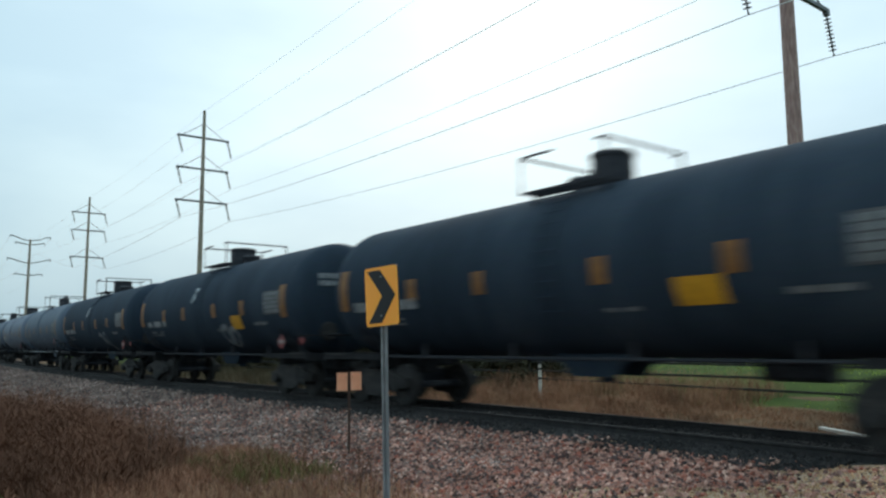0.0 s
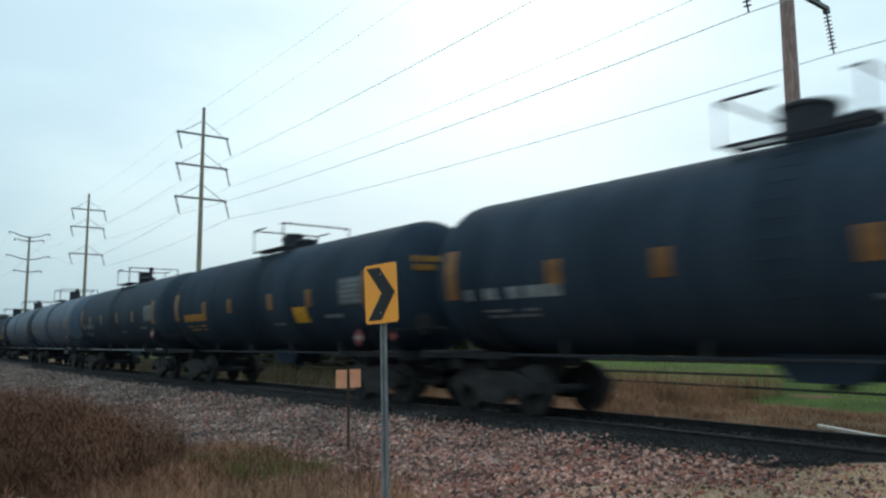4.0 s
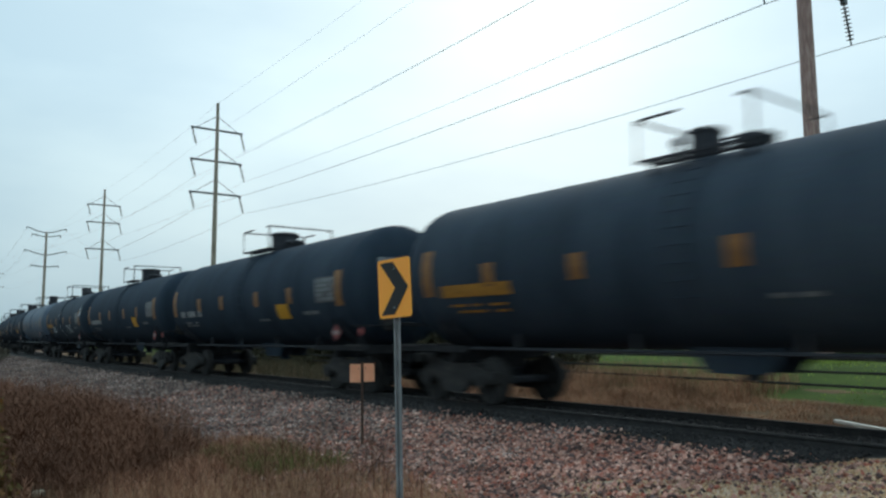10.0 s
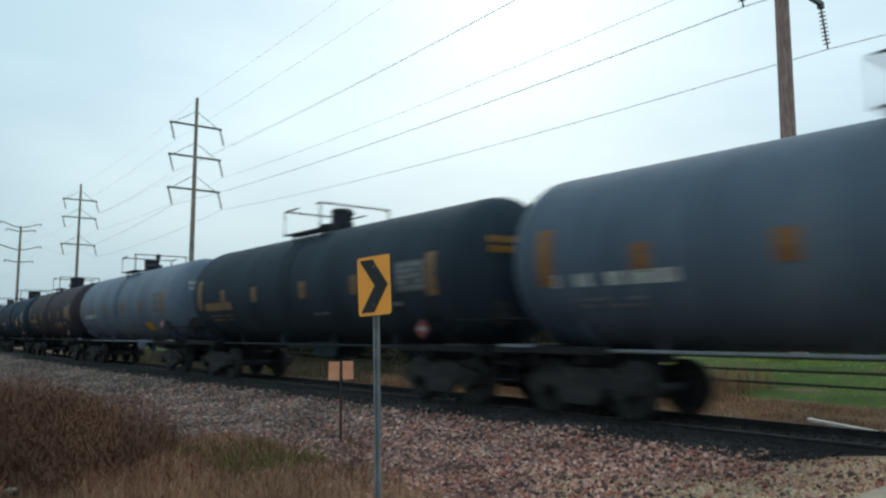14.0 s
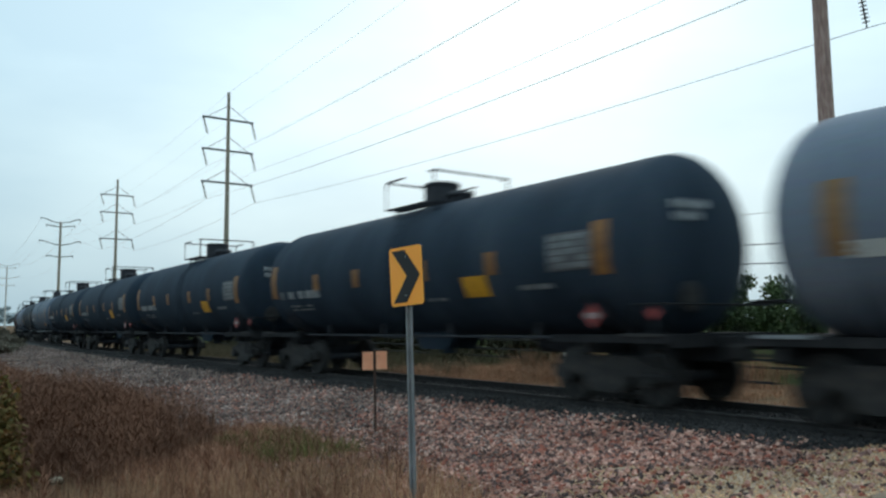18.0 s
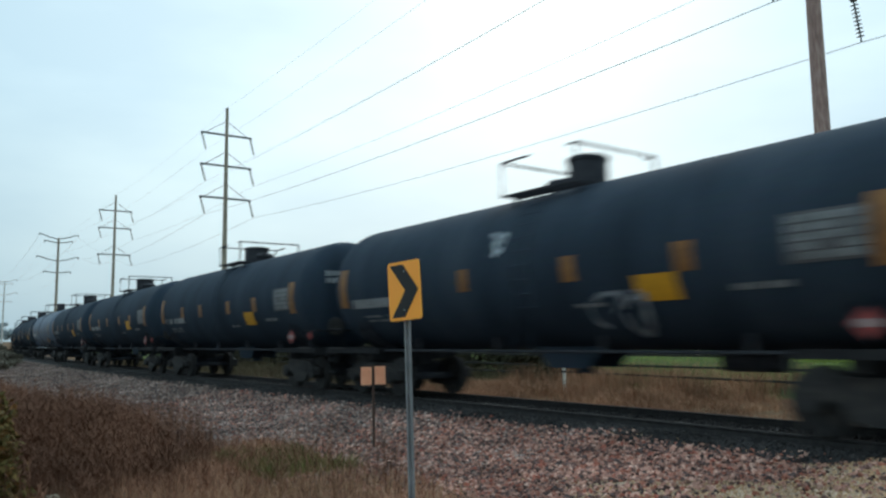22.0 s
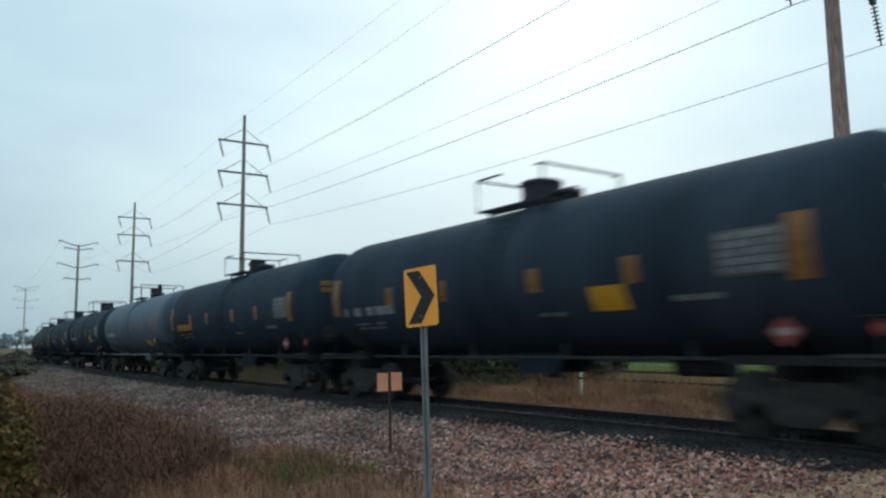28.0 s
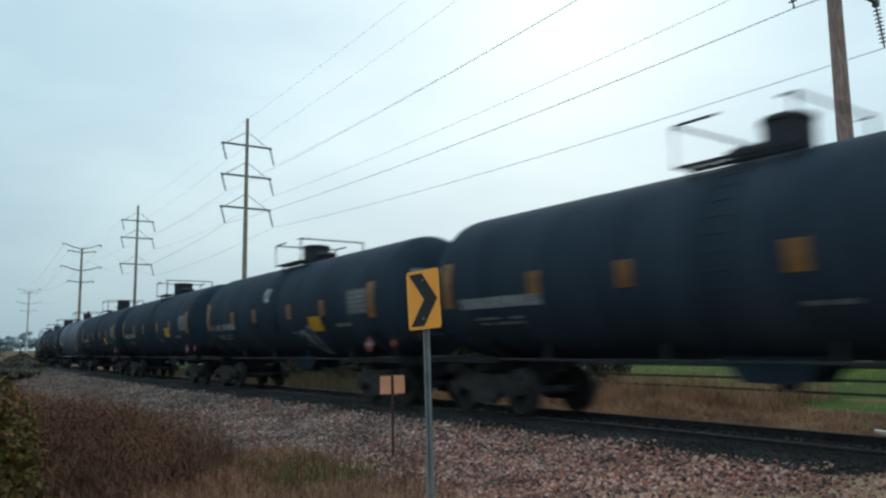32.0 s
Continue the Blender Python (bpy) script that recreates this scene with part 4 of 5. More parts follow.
# number of the car, counted back from the head of what is seen: its paint and markings
PAINT_LABEL = {
    "black": "dull black railway tank car with amber strips",
    "faded": "faded black railway tank car with amber strips",
    "slate": "dull dark grey railway tank car with dim strips",
    "grey": "pale grey railway tank car with dirty strips",
    "green": "greenish black railway tank car with dim strips",
    "brown": "rust-brown railway tank car with dull strips",
}
KINDS = {  # car: paint, flags
    12: ("black", ""), 11: ("slate", ""), 10: ("black", "L"), 9: ("black", ""), 8: ("faded", "L"), 7: ("black", "L"), 6: ("slate", ""),
    5: ("grey", ""), 4: ("slate", "p"), 3: ("black", "g"), 2: ("black", "Lg"), 1: ("black", "L"), 0: ("slate", "pvs"), -1: ("slate", "pvb"),
    -2: ("faded", "pv"), -3: ("black", "yL"), -4: ("black", "L"), -5: ("black", "Lg"), -6: ("black", "L"), -7: ("slate", "p"),
    -8: ("faded", "yG"), -9: ("black", "L"), -10: ("black", "L"), -11: ("faded", "yv"), -12: ("black", "M"), -13: ("brown", "n"),
    -14: ("grey", "plv"), -15: ("green", "yvd"), -16: ("slate", "plvr"), -17: ("black", "L"), -18: ("black", "L"), -19: ("black", "L"),
    -20: ("black", "L"), -21: ("grey", "plb"), -22: ("black", "L"), -23: ("black", "M"), -24: ("black", "L"), -25: ("black", "Lg"),
    -26: ("faded", "yv"), -27: ("black", "L"), -28: ("black", "L"), -29: ("black", "L"), -30: ("slate", "plv"), -31: ("black", "y"),
    -32: ("black", "L"), -33: ("slate", "plvs"), -34: ("black", "L"), -35: ("black", "M"), -36: ("black", "Lg"), -37: ("black", "L"),
    -38: ("black", ""), -39: ("slate", "p"), -40: ("black", "L"),
}
# small differences in the cars' spacing, from the head of the train back
SHIFT = {1: -0.46, 0: -0.1, -1: -0.05, -2: -0.44, -3: -0.3, -4: -0.25, -5: -0.2, -6: -0.13, -7: 0.2, -8: 0.04, -9: -0.1, -10: 0.1, -11: -0.06,
         -12: 0.0, -13: 0.1, -14: 0.15, -15: -0.1, -16: 0.3, -17: 0.4, -18: 0.45, -19: 0.5, -20: 0.45, -21: 0.32, -22: 0.4, -23: 0.25, -24: 0.29,
         -25: 0.35, -26: 0.2, -27: 0.2, -28: 0.0, -29: -0.05, -30: 0.15, -31: 0.1, -32: 0.1, -33: 0.14, -34: -0.58, -35: -0.42, -36: -0.43, -37: -0.6}


def car_middle(n, t):
    """Place of the middle of car n along the track."""
    return -6.9 + n * CAR_L + SPEED * t + SHIFT.get(n, -0.3) + (0.2 if KINDS[n][0] == "black" else 0.0)


FIT_BY_CAR = {1: "E", 0: "B", -1: "B", -2: "B", -3: "D", -7: "C", -8: "D", -11: "D", -13: "E", -14: "B", -15: "F", -16: "B", -21: "C", -25: "E", -26: "D",
              -28: "E", -30: "B", -31: "D", -33: "B", -34: "E", -37: "E", 4: "B", 6: "C"}
CARS = {}
for num, (paint_name, flags) in KINDS.items():
    sp = {"paint": paint_name, "seed": abs(num) * 3 + 1, "label": PAINT_LABEL[paint_name]}
    if "L" in flags:
        sp["block"] = True
        sp["label"] += ", yellow panel"
    if "M" in flags:
        sp["block"] = sp["high"] = True
        sp["label"] += ", yellow panel"
    if "l" in flags:
        sp["low_block"] = True
    if "p" in flags:
        sp["pale_line"] = sp["dim"] = True
    if "y" in flags:
        sp["front"] = "yellow"
        sp["label"] += ", orange stripe"
    if "s" in flags:
        sp["deep_grey"] = True
    if "b" in flags:
        sp["band"] = True
    if "d" in flags or paint_name == "brown":
        sp["dim"] = True
    if "r" in flags:
        sp["dim"] = False
    if "n" in flags:
        sp["front"] = "yellow"
    sp["fittings"] = FIT_BY_CAR.get(num, "A")
    if "g" in flags:
        sp["tags"] = (("w", 0.4, 0.9, 2.85, 3.4), ("g", -2.75, -1.5, 1.25, 2.1))
        sp["label"] += ", graffiti"
    if "G" in flags:
        sp["tags"] = (("w", 0.2, 1.0, 1.5, 3.4), ("w", -3.3, -1.6, 1.7, 2.3), ("w", 2.6, 4.2, 1.8, 2.2), ("w", -7.0, -6.4, 2.65, 3.2))
        sp["label"] += ", white graffiti"
    CARS[num] = tank_car(sp)


# ---- plants ----
RNG = np.random.default_rng(7)


def island_material(name, colours, rough=0.9, grain=30.0, bump=0.0, stepped=False):
    """Each loose piece of the mesh takes its own colour from a ramp."""
    m = bpy.data.materials.new(name)
    m.use_nodes = True
    t = m.node_tree
    b = t.nodes["Principled BSDF"]
    g = t.nodes.new("ShaderNodeNewGeometry")
    r = t.nodes.new("ShaderNodeValToRGB")
    els = r.color_ramp.elements
    if stepped:
        r.color_ramp.interpolation = "CONSTANT"
    els[0].position, els[0].color = 0.0, (*colours[0], 1)
    els[1].position, els[1].color = 1.0, (*colours[-1], 1)
    for i, c in enumerate(colours[1:-1]):
        e = els.new((i + 1) / (len(colours) - 1))
        e.color = (*c, 1)
    t.links.new(g.outputs["Random Per Island"], r.inputs["Fac"])
    tc = t.nodes.new("ShaderNodeTexCoord")
    n = t.nodes.new("ShaderNodeTexNoise")
    n.inputs["Scale"].default_value = grain
    t.links.new(tc.outputs["Object"], n.inputs["Vector"])
    big = t.nodes.new("ShaderNodeTexNoise")
    big.inputs["Scale"].default_value = 0.75
    big.inputs["Detail"].default_value = 3.0
    t.links.new(tc.outputs["Object"], big.inputs["Vector"])
    f = t.nodes.new("ShaderNodeMath")
    f.operation = "MULTIPLY_ADD"
    f.inputs[1].default_value = 2.0
    t.links.new(big.outputs["Fac"], f.inputs[0])
    low = t.nodes.new("ShaderNodeMath")
    low.operation = "SUBTRACT"
    low.inputs[1].default_value = 0.5
    t.links.new(n.outputs["Fac"], low.inputs[0])
    t.links.new(low.outputs[0], f.inputs[2])
    s = t.nodes.new("ShaderNodeVectorMath")
    s.operation = "SCALE"
    t.links.new(r.outputs["Color"], s.inputs[0])
    t.links.new(f.outputs[0], s.inputs["Scale"])
    t.links.new(s.outputs[0], b.inputs["Base Color"])
    b.inputs["Roughness"].default_value = rough
    b.inputs["Specular IOR Level"].default_value = 0.2
    if bump:
        bp = t.nodes.new("ShaderNodeBump")
        bp.inputs["Strength"].default_value = bump
        bp.inputs["Distance"].default_value = 0.01
        t.links.new(n.outputs["Fac"], bp.inputs["Height"])
        t.links.new(bp.outputs["Normal"], b.inputs["Normal"])
    return m


def raw_mesh(name, verts, faces_flat, counts, mat):
    """Fast mesh from arrays."""
    me = bpy.data.meshes.new(name)
    me.vertices.add(len(verts))
    me.vertices.foreach_set("co", np.asarray(verts, dtype=np.float32).ravel())
    me.loops.add(len(faces_flat))
    me.loops.foreach_set("vertex_index", np.asarray(faces_flat, dtype=np.int32))
    me.polygons.add(len(counts))
    starts = np.concatenate(([0], np.cumsum(counts)[:-1])).astype(np.int32)
    me.polygons.foreach_set("loop_start", starts)
    me.polygons.foreach_set("loop_total", np.asarray(counts, dtype=np.int32))
    me.update(calc_edges=True)
    me.shade_flat()
    me.materials.append(mat)
    return me


def blade_mesh(name, px, py, pz, height, width, lean, mat, twigs=False):
    """Bent blades or stalks: two quads narrowing to a tip."""
    n = len(px)
    ang = RNG.uniform(0, TAU, n)
    dx, dy = np.cos(ang), np.sin(ang)
    bend = RNG.uniform(0.1, 1.0, n) * lean * height
    tow = RNG.uniform(0, TAU, n)
    bx, by = np.cos(tow) * bend, np.sin(tow) * bend
    v = np.zeros((n, 5, 3))
    for i, (f, w, b) in enumerate(((0.0, -1, 0.0), (0.0, 1, 0.0), (0.55, 0.8, 0.35), (0.55, -0.8, 0.35), (1.0, 0.0, 1.0))):
        v[:, i, 0] = px + dx * width * w * 0.5 + bx * b
        v[:, i, 1] = py + dy * width * w * 0.5 + by * b
        v[:, i, 2] = pz + height * f * (1 - 0.12 * b * lean)
    base = (np.arange(n) * 5)[:, None]
    loops = (base + np.array([[0, 1, 2, 3, 3, 2, 4]])).ravel()
    counts = np.tile([4, 3], n)
    verts = v.reshape(-1, 3)
    if twigs:
        # short side twigs with seed heads on the upper half
        k = 12
        f = RNG.uniform(0.3, 1.0, (n, k))
        ta = RNG.uniform(0, TAU, (n, k))
        ln = RNG.uniform(0.05, 0.17, (n, k)) * (1.25 - f)[..., ] + 0.02
        ox = px[:, None] + bx[:, None] * f ** 2
        oy = py[:, None] + by[:, None] * f ** 2
        oz = pz[:, None] + height[:, None] * f
        q = np.zeros((n, k, 4, 3))
        ww = 0.0035
        for i, (a, w) in enumerate(((0, -0.4), (0, 0.4), (1, 1), (1, -1))):
            q[..., i, 0] = ox + np.cos(ta) * ln * a - np.sin(ta) * ww * w
            q[..., i, 1] = oy + np.sin(ta) * ln * a + np.cos(ta) * ww * w
            q[..., i, 2] = oz + ln * a * 0.9
        b2 = len(verts)
        verts = np.concatenate((verts, q.reshape(-1, 3)))
        m = n * k
        loops = np.concatenate((loops, (b2 + (np.arange(m) * 4)[:, None] + np.arange(4)[None]).ravel()))
        counts = np.concatenate((counts, np.full(m, 4)))
    return raw_mesh(name, verts, loops, counts, mat)


def ground_at(px, py):
    return np.array([max(soil_z(x, y), road_z(x, y) if y < road_edge(x) + 0.9 else -9) for x, y in zip(px, py)]) - 0.02


def stuff(name, me, label, category):
    return tagged(new(name, me), label, category, "", "stuff")


TAN = island_material("dry_tan_grass", [(0.114, 0.050, 0.031), (0.280, 0.126, 0.077), (0.421, 0.211, 0.130), (0.194, 0.084, 0.053), (0.347, 0.169, 0.102), (0.547, 0.302, 0.196)])
RUST = island_material("rust_brown_weeds", [(0.127, 0.059, 0.035), (0.164, 0.075, 0.045), (0.144, 0.065, 0.039), (0.177, 0.082, 0.049)])
PALE = island_material("pale_straw_grass", [(0.313, 0.164, 0.093), (0.450, 0.258, 0.149), (0.537, 0.342, 0.215)])
OLIVE = island_material("olive_grass", [(0.07, 0.08, 0.025), (0.125, 0.13, 0.04), (0.19, 0.155, 0.06)])
DULL = island_material("dull_olive_weeds", [(0.06, 0.05, 0.03), (0.11, 0.08, 0.047), (0.085, 0.078, 0.042), (0.15, 0.1, 0.058)])
STRAW = island_material("rusty_straw_weeds", [(0.184, 0.092, 0.054), (0.350, 0.170, 0.098), (0.460, 0.244, 0.146), (0.248, 0.115, 0.067), (0.184, 0.138, 0.071)])


def clumped(n, x0, x1, y0, y1, keep, seed, freq=0.8):
    """Points in a rectangle, gathered in clumps, where keep(x, y) holds."""
    r = np.random.default_rng(seed)
    out = []
    while len(out) < n:
        x, y = r.uniform(x0, x1), r.uniform(y0, y1)
        if not keep(x, y):
            continue
        if 0.56 + 0.8 * noise.noise((x * freq, y * freq, seed)) > r.random() * 0.95:
            out.append((x, y))
    a = np.array(out)
    return a[:, 0], a[:, 1]


def near_verge(x, y):
    s, o = track_offset(x, y)
    return o < -5.25 - 0.45 * noise.noise((s * 0.5, 0, 0)) and y > road_edge(x) + 0.5 + 0.5 * noise.noise((x, 0, 2))


def verge_o(lo, hi):
    def test(x, y):
        o = track_offset(x, y)[1]
        return lo < o < hi
    return test


def lay_grass():
    gx, gy = clumped(42000, -2.0, 7.4, 5.0, 14.0, near_verge, 11)
    h = RNG.uniform(0.1, 0.36, len(gx)) * (0.8 + 0.5 * np.array([noise.noise((x * 0.7, y * 0.7, 9)) for x, y in zip(gx, gy)]))
    stuff("dry_grass", blade_mesh("dry_grass", gx, gy, ground_at(gx, gy), h, RNG.uniform(0.005, 0.012, len(gx)), 1.1, TAN),
          "matted tan dead grass on the verge", "grass")
    # paler upright tufts and red-brown stalks close by
    gx, gy = clumped(6500, -2.0, 5.4, 5.2, 9.0, near_verge, 18, 1.6)
    stuff("pale_tufts", blade_mesh("pale_tufts", gx, gy, ground_at(gx, gy), RNG.uniform(0.2, 0.48, len(gx)), RNG.uniform(0.004, 0.008, len(gx)), 0.45, PALE),
          "pale straw tufts standing in the dead grass", "grass")
    gx, gy = clumped(420, -2.0, 6.0, 6.4, 11.0, near_verge, 19, 0.9)
    stuff("dead_stalks", blade_mesh("dead_stalks", gx, gy, ground_at(gx, gy), RNG.uniform(0.4, 0.85, len(gx)), RNG.uniform(0.006, 0.01, len(gx)), 0.15, RUST, True),
          "thin red-brown dead stalks in the grass", "weeds")
    gx, gy = clumped(3000, 4.5, 6.1, 9.6, 11.9, near_verge, 12, 1.2)
    stuff("green_tufts", blade_mesh("green_tufts", gx, gy, ground_at(gx, gy), RNG.uniform(0.12, 0.34, len(gx)), RNG.uniform(0.006, 0.013, len(gx)), 0.8, OLIVE),
          "olive green tufts among dead grass", "grass")
    # tall rust-brown stand
    def stand(x, y):
        return near_verge(x, y) and math.hypot((x - 2.0) / 2.45, (y - 14.3) / 3.7) < 1 + 0.34 * noise.noise((x * 1.5, y * 1.1, 4)) + 0.16 * noise.noise((x * 4, y * 3, 8))
    gx, gy = clumped(14000, -1.2, 6.0, 9.5, 22.0, stand, 13, 0.5)
    edge = np.array([max(0.35, 1.25 - 0.8 * math.hypot((x - 2.0) / 2.45, (y - 14.3) / 3.7) ** 3) for x, y in zip(gx, gy)])
    stuff("tall_weeds", blade_mesh("tall_weeds", gx, gy, ground_at(gx, gy), RNG.uniform(0.4, 1.06, len(gx)) * edge, RNG.uniform(0.004, 0.008, len(gx)), 0.3, RUST, True),
          "dense tall rust-brown weeds beside the ballast", "weeds")
    def fringe(x, y):
        return near_verge(x, y) and 0.75 < math.hypot((x - 2.0) / 2.45, (y - 14.3) / 3.7) < 1.22
    gx, gy = clumped(2200, -1.0, 6.2, 8.8, 20.0, fringe, 27, 0.9)
    stuff("thin_weeds", blade_mesh("thin_weeds", gx, gy, ground_at(gx, gy), RNG.uniform(0.3, 0.95, len(gx)), RNG.uniform(0.004, 0.008, len(gx)), 0.35, RUST, True),
          "thin rust-brown weeds round the dense stand", "weeds")
    # verge running away beside the ballast
    gx, gy = clumped(12000, -3.0, 22.0, 13.0, 75.0, lambda x, y: -13 < track_offset(x, y)[1] < -6.6, 14, 0.4)
    stuff("far_verge_grass", blade_mesh("far_verge_grass", gx, gy, ground_at(gx, gy), RNG.uniform(0.2, 0.6, len(gx)), RNG.uniform(0.012, 0.026, len(gx)), 0.6, RUST),
          "brown weeds along the foot of the ballast", "weeds")
    # far side of the track
    gx, gy = clumped(26000, 13.0, 22.0, 5.2, 24.0, verge_o(3.7, 8.3), 15, 0.9)
    tall = np.array([0.2 + 0.42 * ramp01(y, 9.0, 13.5) * max(0.25, 0.75 + 1.1 * noise.noise((x * 0.55, y * 0.5, 5))) for x, y in zip(gx, gy)])
    stuff("far_weeds", blade_mesh("far_weeds", gx, gy, ground_at(gx, gy), RNG.uniform(0.6, 1.0, len(gx)) * tall, RNG.uniform(0.006, 0.013, len(gx)), 1.1, STRAW),
          "rusty straw-coloured weeds beyond the rails", "weeds")
    gx, gy = clumped(5000, 17.0, 24.0, 11.0, 21.0, verge_o(7.2, 10.8), 26, 0.7)
    stuff("tall_straw", blade_mesh("tall_straw", gx, gy, ground_at(gx, gy), RNG.uniform(0.45, 1.15, len(gx)), RNG.uniform(0.008, 0.015, len(gx)), 0.7, STRAW),
          "tall brown straw beside the fence", "weeds")
    gx, gy = clumped(12000, 13.0, 28.0, 21.0, 70.0, verge_o(3.4, 9.5), 25, 0.5)
    stuff("dull_weeds", blade_mesh("dull_weeds", gx, gy, ground_at(gx, gy), RNG.uniform(0.3, 0.95, len(gx)), RNG.uniform(0.012, 0.024, len(gx)), 0.8, DULL),
          "dull olive-brown weeds beyond the rails down the line", "weeds")
    gx, gy = clumped(6000, 19.0, 34.0, -2.0, 24.0, verge_o(FENCE_OFF - 0.3, 24), 16, 0.6)
    stuff("field_grass", blade_mesh("field_grass", gx, gy, ground_at(gx, gy) + 0.03, RNG.uniform(0.03, 0.1, len(gx)), RNG.uniform(0.02, 0.045, len(gx)), 0.9,
                                    island_material("field_grass_green", [(0.2, 0.26, 0.05), (0.24, 0.3, 0.065), (0.28, 0.32, 0.08)])),
          "short bright green grass of the field", "grass")


lay_grass()


def foot_grass():
    r = np.random.default_rng(23)
    px, py = P1[0] + r.normal(0, 0.7, 1500), P1[1] + r.normal(0, 0.7, 1500)
    stuff("pole_foot_grass", blade_mesh("pole_foot_grass", px, py, ground_at(px, py), r.uniform(0.15, 0.45, 1500), r.uniform(0.015, 0.03, 1500), 0.4,
                                        bpy.data.materials["field_grass_green"]), "uncut green grass round the foot of the pole", "grass")


foot_grass()


def leaf_mesh(name, blobs, per, size, mat, seed, shell=0.55):
    """Small leaves scattered through rough blobs: (x, y, z, rx, rz)."""
    r = np.random.default_rng(seed)
    vs = []
    for x, y, z, rx, rz in blobs:
        d = r.normal(size=(per, 3))
        d /= np.linalg.norm(d, axis=1)[:, None]
        d *= (shell + (1 - shell) * r.random((per, 1))) * (0.75 + 0.5 * r.random((per, 1)))
        c = np.array([x, y, z]) + d * np.array([rx, rx, rz])
        u = r.normal(size=(per, 3))
        u /= np.linalg.norm(u, axis=1)[:, None]
        w = np.cross(u, r.normal(size=(per, 3)))
        w /= np.linalg.norm(w, axis=1)[:, None]
        sz = size * r.uniform(0.6, 1.3, (per, 1))
        vs.append(np.stack((c - u * sz, c + w * sz * 0.5, c + u * sz, c - w * sz * 0.5), axis=1))
    v = np.concatenate(vs).reshape(-1, 3)
    n = len(v) // 4
    return raw_mesh(name, v, np.arange(n * 4), np.full(n, 4), mat)


BARK = material("grey_brown_bark", (0.045, 0.035, 0.028), 0.95, 0, 0.4, 6, 30, 0.6)
LEAF_OAK = island_material("dark_green_leaves", [(0.032, 0.046, 0.024), (0.059, 0.081, 0.038), (0.095, 0.113, 0.054), (0.135, 0.103, 0.054)])
LEAF_BUSH = island_material("mid_green_leaves", [(0.052, 0.078, 0.036), (0.085, 0.120, 0.052), (0.130, 0.155, 0.070)])
LEAF_AUTUMN = island_material("autumn_leaves", [(0.070, 0.066, 0.022), (0.156, 0.101, 0.033), (0.109, 0.094, 0.031), (0.234, 0.109, 0.035), (0.055, 0.055, 0.023)])
LEAF_DULL = island_material("dull_olive_leaves", [(0.05, 0.048, 0.03), (0.085, 0.07, 0.042), (0.075, 0.078, 0.045), (0.12, 0.095, 0.056)])


# brown-olive lightened to paint in the haze over the scrub down the line
LEAF_VERGE = island_material("hazed_brown_olive_leaves", [(0.095, 0.078, 0.058), (0.14, 0.112, 0.086), (0.12, 0.112, 0.085), (0.17, 0.135, 0.104)])
# horizon trees: the haze in front of them is painted into the leaves
LEAF_FAR = island_material("hazy_grey_green_leaves", [(0.260, 0.312, 0.332), (0.340, 0.390, 0.400), (0.420, 0.458, 0.468)])


def tree(x, y, height, spread, seed, mat, label, leaf=0.22, per=150, blobs=46, low=0.24):
    r = random.Random(seed)
    z0 = soil_z(x, y)
    root = thing("tree", pose(x, y, z0), label, "tree")
    bm = bmesh.new()
    fork = height * 0.32
    rod(bm, (0, 0, -0.3), (0.1, 0.05, fork), height * 0.035, 10, height * 0.024)
    tips = []
    for i in range(9):
        a = TAU * i / 9 + r.uniform(-0.3, 0.3)
        reach = spread * r.uniform(0.45, 0.85)
        top = height * r.uniform(0.5, 0.92)
        p0 = Vector((0.1, 0.05, fork * r.uniform(0.75, 1.0)))
        p1 = Vector((math.cos(a) * reach * 0.45, math.sin(a) * reach * 0.45, fork + (top - fork) * 0.5))
        p2 = Vector((math.cos(a) * reach, math.sin(a) * reach, top))
        rod(bm, p0, p1, height * 0.014, 6, height * 0.009)
        rod(bm, p1, p2, height * 0.009, 5, height * 0.003)
        tips += [p1, p2]
    smooth(bm)
    part("trunk", bm, BARK, root)
    cl = []
    for i in range(blobs):
        p = r.choice(tips)
        q = p + Vector((r.gauss(0, spread * 0.28), r.gauss(0, spread * 0.28), r.gauss(0, height * 0.1)))
        q.z = min(height * 0.96, max(height * low, q.z))
        s = spread * r.uniform(0.14, 0.28)
        cl.append((q.x, q.y, q.z, s, s * 0.75))
    ob = share("crown", leaf_mesh("crown", cl, per, leaf, mat, seed), root)
    return root


def shrub(x, y, height, spread, seed, mat, label, leaf=0.06, per=170, blobs=18):
    r = random.Random(seed)
    root = thing("shrub", pose(x, y, soil_z(x, y)), label, "shrub")
    for i in range(6):
        a = r.uniform(0, TAU)
        bm = bmesh.new()
        lift = 0.62
        pipe(bm, [(0.06 * math.cos(a), 0.06 * math.sin(a), -0.1), (spread * 0.3 * math.cos(a), spread * 0.3 * math.sin(a), height * 0.4),
                  (spread * 0.5 * math.cos(a), spread * 0.5 * math.sin(a), height * lift * r.uniform(0.8, 1.0))], 0.008 + 0.004 * height, 4)
        part("stem", bm, BARK, root)
    cl = []
    for i in range(blobs):
        a, d = r.uniform(0, TAU), spread * math.sqrt(r.random()) * 0.85
        top = height * (1 - 0.5 * (d / spread) ** 2)
        cl.append((d * math.cos(a), d * math.sin(a), r.uniform(0.06, 0.92) * top, spread * r.uniform(0.18, 0.32), height * r.uniform(0.1, 0.18)))
    share("crown", leaf_mesh("crown", cl, per, leaf, mat, seed), root)
    return root


